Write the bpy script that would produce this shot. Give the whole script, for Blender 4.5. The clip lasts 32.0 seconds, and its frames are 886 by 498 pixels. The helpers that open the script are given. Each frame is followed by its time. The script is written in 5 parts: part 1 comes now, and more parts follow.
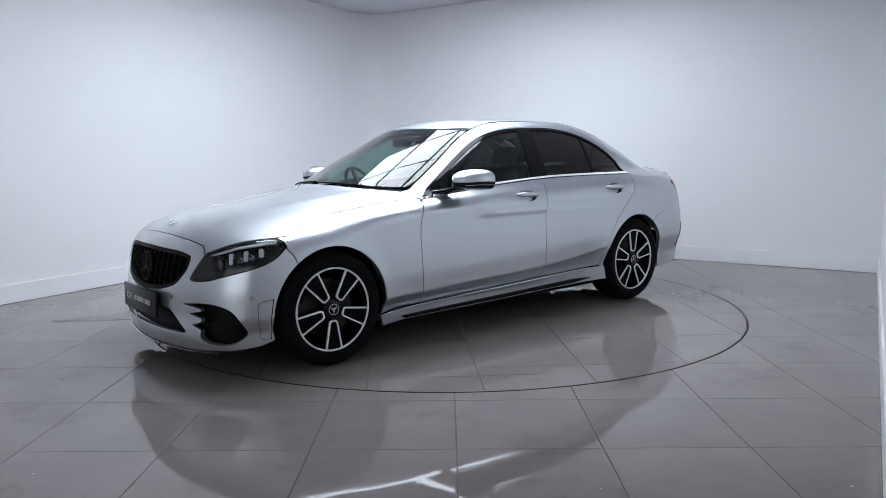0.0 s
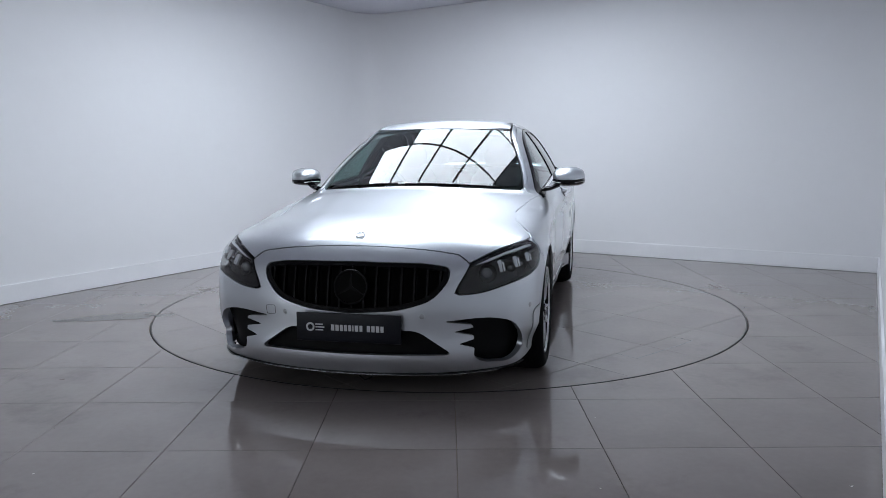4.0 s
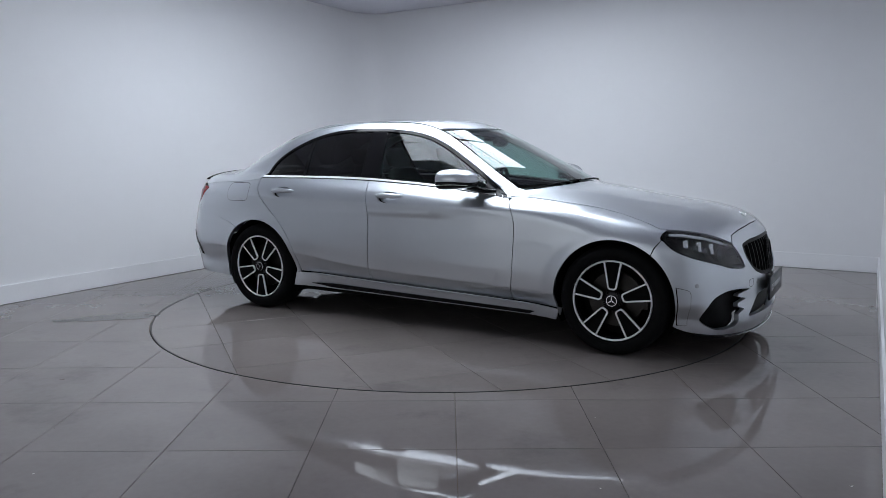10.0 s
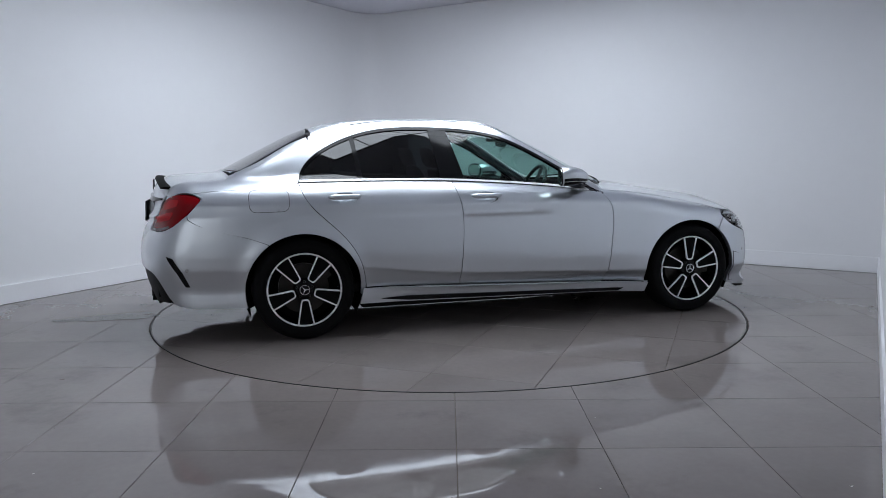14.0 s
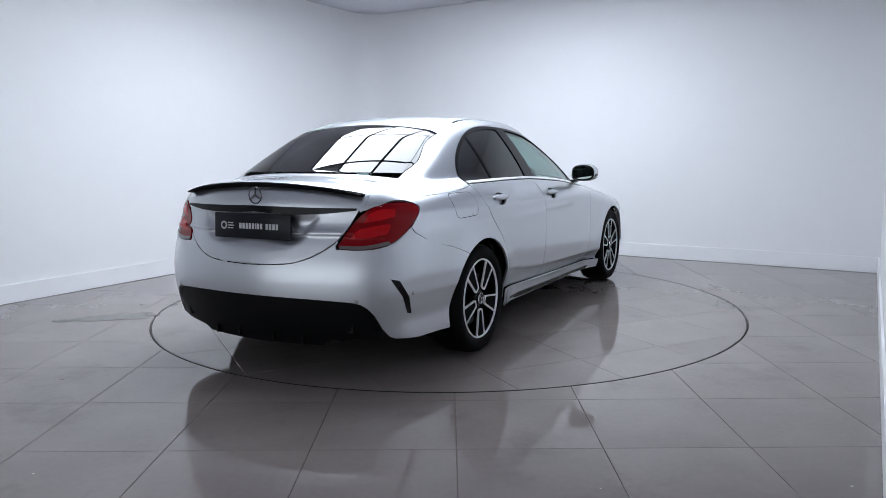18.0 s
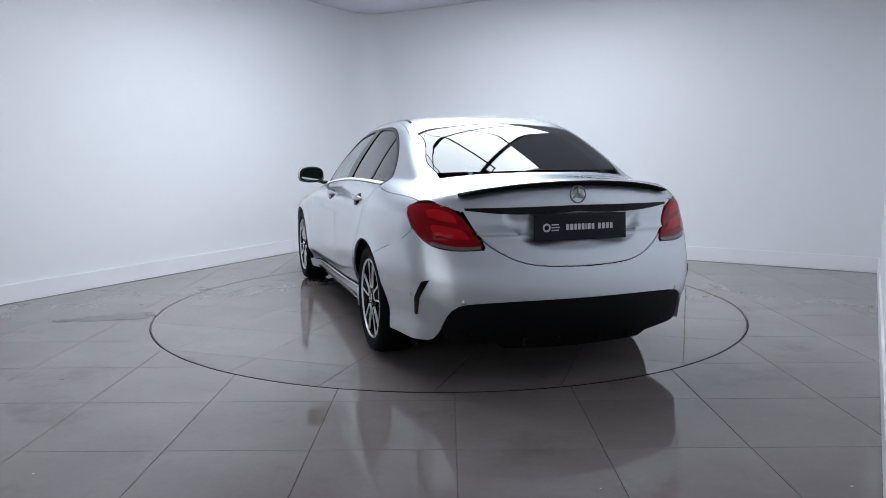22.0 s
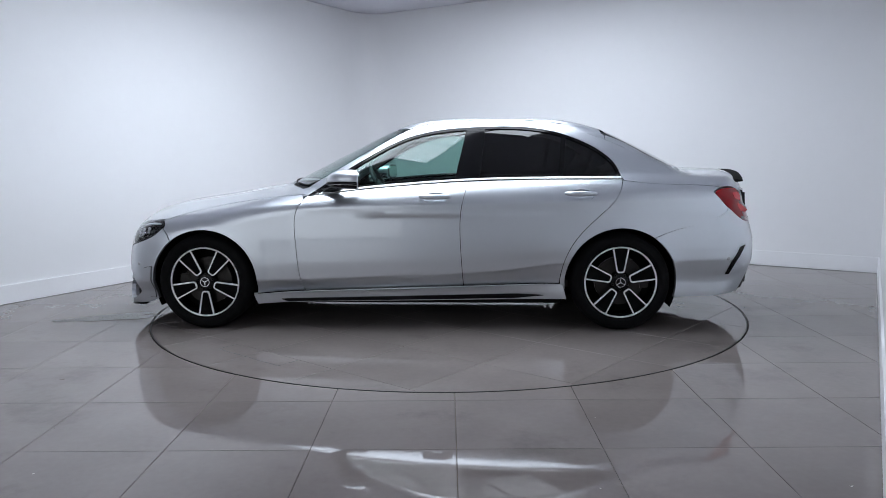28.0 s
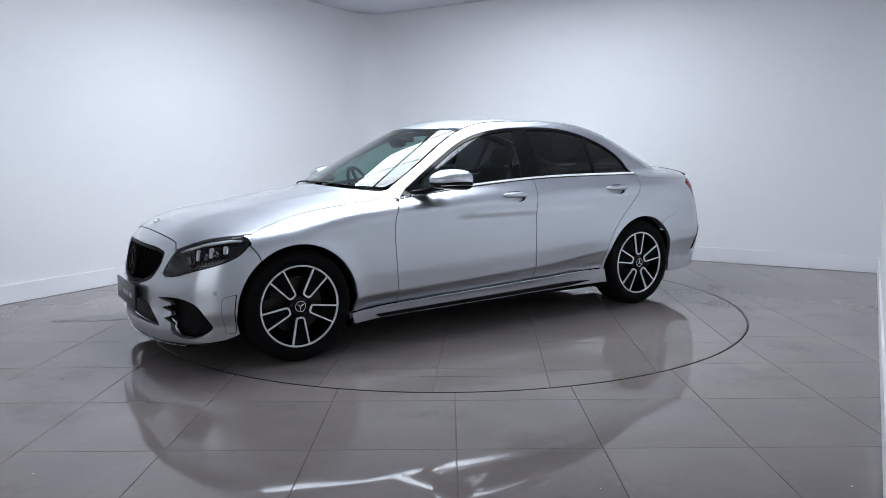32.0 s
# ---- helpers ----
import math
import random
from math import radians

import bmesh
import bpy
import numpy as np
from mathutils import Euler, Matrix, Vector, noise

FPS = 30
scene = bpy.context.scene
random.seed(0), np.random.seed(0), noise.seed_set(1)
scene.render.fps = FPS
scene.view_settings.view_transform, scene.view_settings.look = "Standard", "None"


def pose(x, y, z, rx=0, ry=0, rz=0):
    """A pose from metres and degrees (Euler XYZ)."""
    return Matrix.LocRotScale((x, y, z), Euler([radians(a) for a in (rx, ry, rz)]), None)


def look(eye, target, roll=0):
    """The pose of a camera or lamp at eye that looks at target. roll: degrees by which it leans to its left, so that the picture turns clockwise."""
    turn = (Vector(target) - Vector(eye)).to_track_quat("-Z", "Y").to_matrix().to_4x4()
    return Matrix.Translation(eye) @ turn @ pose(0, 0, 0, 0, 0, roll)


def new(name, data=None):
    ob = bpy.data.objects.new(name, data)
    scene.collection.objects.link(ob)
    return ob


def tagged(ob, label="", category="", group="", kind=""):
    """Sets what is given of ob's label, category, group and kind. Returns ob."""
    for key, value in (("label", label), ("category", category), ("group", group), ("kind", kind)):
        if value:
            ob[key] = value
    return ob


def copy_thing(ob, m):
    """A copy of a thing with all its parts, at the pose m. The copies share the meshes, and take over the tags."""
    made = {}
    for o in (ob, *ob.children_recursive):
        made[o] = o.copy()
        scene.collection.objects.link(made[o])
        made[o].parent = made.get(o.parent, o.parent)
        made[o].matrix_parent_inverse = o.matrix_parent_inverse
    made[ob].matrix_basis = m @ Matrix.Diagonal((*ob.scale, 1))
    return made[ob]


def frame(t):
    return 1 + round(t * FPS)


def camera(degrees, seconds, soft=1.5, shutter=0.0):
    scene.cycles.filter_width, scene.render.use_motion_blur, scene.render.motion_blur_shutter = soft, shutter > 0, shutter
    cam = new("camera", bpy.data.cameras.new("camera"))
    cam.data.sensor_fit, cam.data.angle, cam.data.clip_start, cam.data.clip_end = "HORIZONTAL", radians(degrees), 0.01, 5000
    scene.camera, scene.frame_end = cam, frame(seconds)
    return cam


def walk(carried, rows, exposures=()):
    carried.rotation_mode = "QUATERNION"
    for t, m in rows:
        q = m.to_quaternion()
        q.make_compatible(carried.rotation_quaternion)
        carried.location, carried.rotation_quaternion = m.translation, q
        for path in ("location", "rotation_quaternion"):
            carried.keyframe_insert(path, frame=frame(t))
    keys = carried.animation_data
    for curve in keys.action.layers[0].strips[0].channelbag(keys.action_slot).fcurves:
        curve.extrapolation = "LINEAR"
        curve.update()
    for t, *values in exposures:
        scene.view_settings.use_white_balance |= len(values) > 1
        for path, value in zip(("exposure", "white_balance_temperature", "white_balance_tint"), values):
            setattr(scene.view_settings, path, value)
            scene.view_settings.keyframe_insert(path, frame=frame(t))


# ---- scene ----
# ---------- camera ----------
EYE = (0.0, -5.908, 1.223)
YAW, PITCH, ROLL = radians(-0.356), radians(-7.562), -0.502
AIM = (EYE[0] + math.sin(YAW) * math.cos(PITCH), EYE[1] + math.cos(YAW) * math.cos(PITCH), EYE[2] + math.sin(PITCH))
cam = camera(61.32, 32.0, soft=0.6)
EXPOSURE = [(0.0, -0.16), (5.0, -0.48), (8.5, -0.62), (11.0, -0.50), (14.0, -0.46), (16.5, -0.36), (18.0, -0.05), (22.0, -0.19), (25.0, -0.19), (28.0, -0.12), (32.0, -0.10)]
walk(cam, [(0.0, look(EYE, AIM, ROLL)), (32.0, look(EYE, AIM, ROLL))], EXPOSURE)

# ---------- world and light ----------
world = bpy.data.worlds.new("world")
scene.world = world
world.use_nodes = True
world.node_tree.nodes["Background"].inputs[0].default_value = (0.6, 0.7, 0.8, 1)
world.node_tree.nodes["Background"].inputs[1].default_value = 0.05
PANEL_POWER = 5.4
for name, u, v, w, h in (("panel_lamp", -0.3, 0.0, 1.8, 3.6), ("panel_lamp", 0.9, 0.0, 0.6, 1.2), ("panel_lamp", -1.5, 0.0, 0.6, 1.2)):
    lamp = bpy.data.lights.new(name, "AREA")
    lamp.shape, lamp.size, lamp.size_y, lamp.spread = "RECTANGLE", w - 0.06, h - 0.03, radians(180)
    lamp.energy, lamp.color = 11.0 * w * h, (0.888, 0.975, 1.09)
    new(name, lamp).matrix_world = Matrix.Rotation(radians(-32.0), 4, "Z") @ Matrix.Translation((u + 0.02, v, 3.0305))


# added fill: an area lamp in an assumed, unseen opening behind the camera
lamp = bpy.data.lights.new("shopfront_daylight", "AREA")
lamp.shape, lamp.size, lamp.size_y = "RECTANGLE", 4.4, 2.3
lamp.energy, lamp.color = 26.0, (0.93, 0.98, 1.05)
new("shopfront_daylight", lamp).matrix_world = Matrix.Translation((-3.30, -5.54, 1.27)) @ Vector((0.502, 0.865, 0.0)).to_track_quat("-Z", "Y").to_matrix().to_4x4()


# ---------- materials ----------
def mat(name, color, rough=0.5, metal=0.0, coat=0.0, vary=0.06, scale=3.0, bump=0.0, bump_scale=60.0, rvary=0.08, spec=0.5, island=0.0, emit=None, power=0.0):
    """A principled material whose colour and gloss vary at two scales."""
    m = bpy.data.materials.new(name)
    m.use_nodes = True
    n, l = m.node_tree.nodes, m.node_tree.links
    b = n["Principled BSDF"]
    b.inputs["Metallic"].default_value = metal
    b.inputs["Coat Weight"].default_value = coat
    b.inputs["Coat Roughness"].default_value = 0.03
    b.inputs["Specular IOR Level"].default_value = spec
    tc = n.new("ShaderNodeTexCoord")
    big, small = n.new("ShaderNodeTexNoise"), n.new("ShaderNodeTexNoise")
    for tex, s, d in ((big, scale, 4), (small, scale * 14, 3)):
        tex.inputs["Scale"].default_value = s
        tex.inputs["Detail"].default_value = d
        l.new(tc.outputs["Object"], tex.inputs["Vector"])
    add = n.new("ShaderNodeMath")
    add.operation = "MULTIPLY_ADD"
    l.new(small.outputs["Fac"], add.inputs[0])
    add.inputs[1].default_value = 0.4
    l.new(big.outputs["Fac"], add.inputs[2])
    rng = n.new("ShaderNodeMapRange")
    rng.inputs["From Min"].default_value, rng.inputs["From Max"].default_value = 0.35, 1.05
    rng.inputs["To Min"].default_value, rng.inputs["To Max"].default_value = 1 - vary, 1 + vary
    l.new(add.outputs[0], rng.inputs["Value"])
    val = rng.outputs[0]
    if island:
        oi = n.new("ShaderNodeObjectInfo")
        r2 = n.new("ShaderNodeMapRange")
        r2.inputs["To Min"].default_value, r2.inputs["To Max"].default_value = 1 - island, 1 + island
        l.new(oi.outputs["Random"], r2.inputs["Value"])
        mu = n.new("ShaderNodeMath")
        mu.operation = "MULTIPLY"
        l.new(val, mu.inputs[0])
        l.new(r2.outputs[0], mu.inputs[1])
        val = mu.outputs[0]
    mix = n.new("ShaderNodeVectorMath")
    mix.operation = "SCALE"
    mix.inputs[0].default_value = color
    l.new(val, mix.inputs["Scale"])
    l.new(mix.outputs[0], b.inputs["Base Color"])
    rr = n.new("ShaderNodeMapRange")
    rr.inputs["From Min"].default_value, rr.inputs["From Max"].default_value = 0.3, 0.7
    rr.inputs["To Min"].default_value, rr.inputs["To Max"].default_value = max(0, rough * (1 - rvary)), min(1, rough * (1 + rvary))
    l.new(big.outputs["Fac"], rr.inputs["Value"])
    l.new(rr.outputs[0], b.inputs["Roughness"])
    if bump:
        nz = n.new("ShaderNodeTexNoise")
        nz.inputs["Scale"].default_value = bump_scale
        l.new(tc.outputs["Object"], nz.inputs["Vector"])
        bp = n.new("ShaderNodeBump")
        bp.inputs["Strength"].default_value = bump
        bp.inputs["Distance"].default_value = 0.002
        l.new(nz.outputs["Fac"], bp.inputs["Height"])
        l.new(bp.outputs[0], b.inputs["Normal"])
    if emit:
        b.inputs["Emission Color"].default_value = (*emit, 1)
        b.inputs["Emission Strength"].default_value = power
    return m


def glass(name, tint, rough=0.0, base=0.042):
    """A thin pane: tinted see-through with a clear mirror reflection at grazing angles."""
    m = bpy.data.materials.new(name)
    m.use_nodes = True
    n, l = m.node_tree.nodes, m.node_tree.links
    n.clear()
    out = n.new("ShaderNodeOutputMaterial")
    tr, gl, mx, fr = n.new("ShaderNodeBsdfTransparent"), n.new("ShaderNodeBsdfGlossy"), n.new("ShaderNodeMixShader"), n.new("ShaderNodeLayerWeight")
    pw, sc = n.new("ShaderNodeMath"), n.new("ShaderNodeMath")
    tr.inputs["Color"].default_value = (*tint, 1)
    gl.inputs["Roughness"].default_value = rough
    gl.inputs["Color"].default_value = (1, 1, 1, 1)
    fr.inputs["Blend"].default_value = 0.5
    pw.operation, sc.operation = "POWER", "MULTIPLY_ADD"
    l.new(fr.outputs["Facing"], pw.inputs[0])
    pw.inputs[1].default_value = 4.0
    l.new(pw.outputs[0], sc.inputs[0])
    sc.inputs[1].default_value, sc.inputs[2].default_value = 0.90, base
    l.new(sc.outputs[0], mx.inputs[0])
    l.new(tr.outputs[0], mx.inputs[1])
    l.new(gl.outputs[0], mx.inputs[2])
    l.new(mx.outputs[0], out.inputs["Surface"])
    return m


def tile_stone(name, color, rough):
    """Polished porcelain: mottled, each tile a shade of its own, with dried water marks that dull the gloss."""
    m = mat(name, color, rough, vary=0.12, scale=2.2, rvary=0.2, island=0.05, spec=0.37)
    n, l = m.node_tree.nodes, m.node_tree.links
    b = n["Principled BSDF"]
    place, at = n.new("ShaderNodeObjectInfo"), n.new("ShaderNodeVectorMath")
    tc = next(x for x in n if x.bl_idname == "ShaderNodeTexCoord")
    l.new(tc.outputs["Object"], at.inputs[0])
    l.new(place.outputs["Location"], at.inputs[1])
    for x in [x for x in n if x.bl_idname == "ShaderNodeTexNoise"]:
        l.new(at.outputs[0], x.inputs["Vector"])
    stain, edge = n.new("ShaderNodeTexNoise"), n.new("ShaderNodeMapRange")
    stain.inputs["Scale"].default_value, stain.inputs["Detail"].default_value, stain.inputs["Roughness"].default_value = 1.3, 8, 0.68
    l.new(at.outputs[0], stain.inputs["Vector"])
    edge.inputs["From Min"].default_value, edge.inputs["From Max"].default_value = 0.56, 0.66
    l.new(stain.outputs["Fac"], edge.inputs["Value"])
    for key, amount in (("Base Color", -0.16), ("Roughness", 0.9)):
        old = b.inputs[key].links[0].from_socket
        gain, mul = n.new("ShaderNodeMath"), n.new("ShaderNodeVectorMath")
        gain.operation, mul.operation = "MULTIPLY_ADD", "SCALE"
        l.new(edge.outputs[0], gain.inputs[0])
        gain.inputs[1].default_value, gain.inputs[2].default_value = amount, 1.0
        l.new(old, mul.inputs[0])
        l.new(gain.outputs[0], mul.inputs["Scale"])
        l.new(mul.outputs[0], b.inputs[key])
    return m


PAINT = mat("silver metallic paint", (0.605, 0.636, 0.676), 0.36, 0.94, 1.0, vary=0.02, scale=2.0)
PAINT.node_tree.nodes["Principled BSDF"].inputs["Coat IOR"].default_value = 1.6
BLACK_GLOSS = mat("gloss black trim", (0.006, 0.006, 0.007), 0.10, 0, 0.0, vary=0.1, spec=0.18)
BLACK_SATIN = mat("satin black plastic", (0.004, 0.004, 0.0045), 0.5, spec=0.12, vary=0.15, bump=0.15, bump_scale=400)
DARK = mat("dark underbody", (0.005, 0.005, 0.005), 0.9, vary=0.2, spec=0.1)
RUBBER = mat("tyre rubber", (0.005, 0.005, 0.0055), 0.7, vary=0.2, bump=0.2, bump_scale=200, spec=0.1)
DARK_CHROME = mat("dark chrome", (0.20, 0.20, 0.21), 0.15, 1.0, vary=0.03)
CHROME = mat("polished metal", (0.75, 0.76, 0.78), 0.10, 1.0, vary=0.03)
SATIN_METAL = mat("machined alloy", (0.92, 0.925, 0.93), 0.4, 0.25, vary=0.04, scale=20)
DISC_STEEL = mat("brake steel", (0.035, 0.032, 0.03), 0.4, 0.9, vary=0.15, scale=12)
GLASS_CLEAR = glass("green tinted glass", (0.46, 0.64, 0.60))
GLASS_DARK = glass("privacy glass", (0.035, 0.035, 0.04))
LENS = glass("clear lens", (0.93, 0.94, 0.95), base=0.045)
RED_LENS = mat("red lamp lens", (0.24, 0.001, 0.004), 0.08, 0, 0.0, vary=0.1, scale=8, spec=0.25)
RED_BRIGHT = mat("bright red lamp reflector", (0.55, 0.004, 0.010), 0.10, 0, 0.0, vary=0.1, scale=8, spec=0.25)
SMOKE = mat("smoked lamp strip", (0.15, 0.12, 0.12), 0.15, 0, 0.6, vary=0.1, scale=30)
LENS_SOLID = mat("lamp lens", (0.10, 0.11, 0.12), 0.05, 0, 1.0, vary=0.05)
LAMP_WHITE = mat("pale lamp plastic", (0.66, 0.69, 0.72), 0.25, 0, 0.5, vary=0.04)
SENSOR = mat("painted sensor", (0.42, 0.43, 0.45), 0.35, 0.6, vary=0.05)
LINING = mat("grey cloth lining", (0.22, 0.22, 0.22), 0.9, vary=0.08, bump=0.2, bump_scale=300)
LEATHER = mat("black upholstery", (0.02, 0.02, 0.021), 0.5, vary=0.15, bump=0.3, bump_scale=150)
PLATE = mat("dark plate acrylic", (0.008, 0.009, 0.014), 0.3, 0, 0.0, vary=0.08, spec=0.2)
PLATE_INK = mat("pale grey lettering", (0.55, 0.56, 0.58), 0.4, vary=0.04)
WALL = mat("white painted wall", (0.81, 0.81, 0.825), 0.55, vary=0.02, scale=0.7, bump=0.08, bump_scale=25)
CEIL = mat("white ceiling panel", (0.68, 0.68, 0.75), 0.7, vary=0.03, scale=1.0)
SKIRT = mat("white gloss skirting", (0.84, 0.84, 0.86), 0.3, vary=0.03, scale=4)
TILE = tile_stone("grey polished porcelain", (0.210, 0.184, 0.175), 0.03)
GROUT = mat("brown grout", (0.13, 0.095, 0.07), 0.85, vary=0.3, scale=10)
DAMP = mat("damp stone", (0.115, 0.102, 0.095), 0.06, vary=0.2, scale=6, spec=0.37)
LEAF = mat("dry leaf", (0.05, 0.025, 0.012), 0.8, vary=0.2, scale=60)
PAPER = mat("pale paper", (0.6, 0.55, 0.5), 0.8, vary=0.1, scale=60)
RIM_STEEL = mat("dark steel edging", (0.02, 0.02, 0.02), 0.4, 0.5)
BAR = mat("dark ceiling grid bar", (0.03, 0.03, 0.03), 0.5)
# glow of the board behind the added fill window
FILL_GLOW = mat("overcast street", (0.6, 0.62, 0.65), 0.9, vary=0.05, emit=(0.9, 0.97, 1.05), power=0.5)
LIT = mat("lit panel diffuser", (0.8, 0.8, 0.8), 0.6, vary=0.01, emit=(0.888, 0.975, 1.09), power=PANEL_POWER)


# ---------- mesh helpers ----------
def part(name, bm, material, parent=None, label=""):
    """Links a bmesh as one mesh object under a thing or a part."""
    me = bpy.data.meshes.new(name)
    bm.normal_update()
    bm.to_mesh(me)
    bm.free()
    return hang(name, me, material, parent, label)


def hang(name, me, material, parent=None, label=""):
    if material and not me.materials:
        me.materials.append(material)
    ob = new(name, me)
    ob.parent = parent
    if label:
        tagged(ob, label)
    return ob


def smooth(bm, angle=35):
    for f in bm.faces:
        f.smooth = True
    for e in bm.edges:
        if len(e.link_faces) == 2 and e.calc_face_angle(0) > radians(angle):
            e.smooth = False
    return bm


def box(bm, lo, hi, bevel=0.0, m=None, seg=2):
    c = [(a + b) / 2 for a, b in zip(lo, hi)]
    s = [abs(b - a) for a, b in zip(lo, hi)]
    r = bmesh.ops.create_cube(bm, size=1, matrix=(m or Matrix()) @ Matrix.Translation(c) @ Matrix.Diagonal((*s, 1)))
    if bevel:
        ed = list({e for v in r["verts"] for e in v.link_edges})
        bmesh.ops.bevel(bm, geom=ed, offset=bevel, segments=seg, profile=0.5, affect="EDGES")
    return bm


def lathe(bm, prof, n=48, m=None, closed=False):
    """Turns a profile of (radius, along) about the local y axis."""
    m = m or Matrix()
    rings = []
    for k in range(n):
        a = 2 * math.pi * k / n
        rings.append([bm.verts.new(m @ Vector((r * math.cos(a), y, r * math.sin(a)))) for r, y in prof])
    q = len(prof)
    for k in range(n):
        A, B = rings[k], rings[(k + 1) % n]
        for i in range(q if closed else q - 1):
            j = (i + 1) % q
            bm.faces.new((A[i], A[j], B[j], B[i]))
    return bm


def prism(bm, pts, lo, hi, m=None):
    """A polygon in local x, z swept along y from lo to hi."""
    m = m or Matrix()
    a = [bm.verts.new(m @ Vector((x, lo, z))) for x, z in pts]
    b = [bm.verts.new(m @ Vector((x, hi, z))) for x, z in pts]
    bm.faces.new(a)
    bm.faces.new(b[::-1])
    for i in range(len(pts)):
        j = (i + 1) % len(pts)
        bm.faces.new((a[j], a[i], b[i], b[j]))
    bmesh.ops.recalc_face_normals(bm, faces=bm.faces)
    return bm


def tube(bm, pts, r, n=10, closed=False):
    """A round bar along a line of points."""
    pts = [Vector(p) for p in pts]
    rings, k = [], len(pts)
    for i, p in enumerate(pts):
        a, b = pts[(i - 1) % k] if closed or i else p, pts[(i + 1) % k] if closed or i < k - 1 else p
        d = (b - a).normalized()
        u = d.orthogonal().normalized() if not rings else (up - d * up.dot(d)).normalized()
        up = u
        w = d.cross(u)
        rings.append([bm.verts.new(p + (u * math.cos(2 * math.pi * j / n) + w * math.sin(2 * math.pi * j / n)) * r) for j in range(n)])
    for i in range(k if closed else k - 1):
        A, B = rings[i], rings[(i + 1) % k]
        for j in range(n):
            bm.faces.new((A[j], A[(j + 1) % n], B[(j + 1) % n], B[j]))
    if not closed:
        bm.faces.new(rings[0][::-1])
        bm.faces.new(rings[-1])
    return bm


# ---------- room ----------
CORNER = Vector((-1.06, 4.54))
E1 = Vector((math.cos(radians(-32.0)), math.sin(radians(-32.0))))
E2 = Vector((-0.5, -0.866))
BACK_LEN, SIDE_LEN, CEIL_H, FILLET = 6.18, 9.9, 3.03, 0.45


def wall(name, a, b, inward, z0=0.0, z1=CEIL_H, thick=0.15, material=WALL):
    """A wall from a to b whose inner face is the line; inward is the side of the room."""
    bm = bmesh.new()
    o = -inward.normalized() * thick
    pts = [a, b, b + o, a + o]
    lo = [bm.verts.new((p.x, p.y, z0)) for p in pts]
    hi = [bm.verts.new((p.x, p.y, z1)) for p in pts]
    bm.faces.new(lo[::-1]), bm.faces.new(hi)
    for i in range(4):
        j = (i + 1) % 4
        bm.faces.new((lo[i], lo[j], hi[j], hi[i]))
    bmesh.ops.recalc_face_normals(bm, faces=bm.faces)
    return tagged(part(name, bm, material), kind="structure")


IN_BACK, IN_LEFT, IN_RIGHT = Vector((E1.y, -E1.x)), Vector((0.866, -0.5)), Vector((-0.866, 0.5))
FAR_R = CORNER + E1 * BACK_LEN
NEAR_L, NEAR_R = CORNER + E2 * SIDE_LEN, FAR_R + E2 * (SIDE_LEN - 0.2) - IN_RIGHT * 0.10
wall("wall_north", CORNER + E1 * FILLET, FAR_R + E1 * 0.15, IN_BACK)
wall("wall_west", CORNER + E2 * FILLET, NEAR_L + E2 * 0.15, IN_LEFT)
wall("wall_east", FAR_R, NEAR_R, IN_RIGHT)
# the unseen wall behind the camera, with an opening added for the fill light
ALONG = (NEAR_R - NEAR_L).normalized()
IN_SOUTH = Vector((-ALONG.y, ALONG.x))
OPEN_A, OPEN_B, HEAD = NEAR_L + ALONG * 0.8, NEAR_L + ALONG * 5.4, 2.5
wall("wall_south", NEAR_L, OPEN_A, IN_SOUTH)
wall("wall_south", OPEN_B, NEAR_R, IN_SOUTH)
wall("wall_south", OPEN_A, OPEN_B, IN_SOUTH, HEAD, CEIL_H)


# frame, panes and glowing board of the added opening, brightening the car's near side
def fill_opening():
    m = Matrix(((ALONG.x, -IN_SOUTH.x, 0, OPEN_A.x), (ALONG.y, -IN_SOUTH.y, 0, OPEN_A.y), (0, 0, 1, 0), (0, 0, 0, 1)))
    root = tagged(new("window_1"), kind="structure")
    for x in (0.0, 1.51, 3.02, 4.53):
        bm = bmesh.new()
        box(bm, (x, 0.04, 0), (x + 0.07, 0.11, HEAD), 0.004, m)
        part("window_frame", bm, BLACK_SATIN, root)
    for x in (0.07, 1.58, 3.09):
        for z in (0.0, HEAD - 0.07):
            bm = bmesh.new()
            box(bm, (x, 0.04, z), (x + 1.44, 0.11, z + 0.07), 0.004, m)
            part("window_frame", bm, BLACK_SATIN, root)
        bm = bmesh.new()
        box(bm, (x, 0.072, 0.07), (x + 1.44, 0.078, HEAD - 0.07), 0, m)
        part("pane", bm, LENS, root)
    # glowing board outside the added opening, part of the fill
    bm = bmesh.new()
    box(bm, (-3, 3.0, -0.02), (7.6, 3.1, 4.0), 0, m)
    tagged(part("backdrop", bm, FILL_GLOW), kind="structure")


fill_opening()


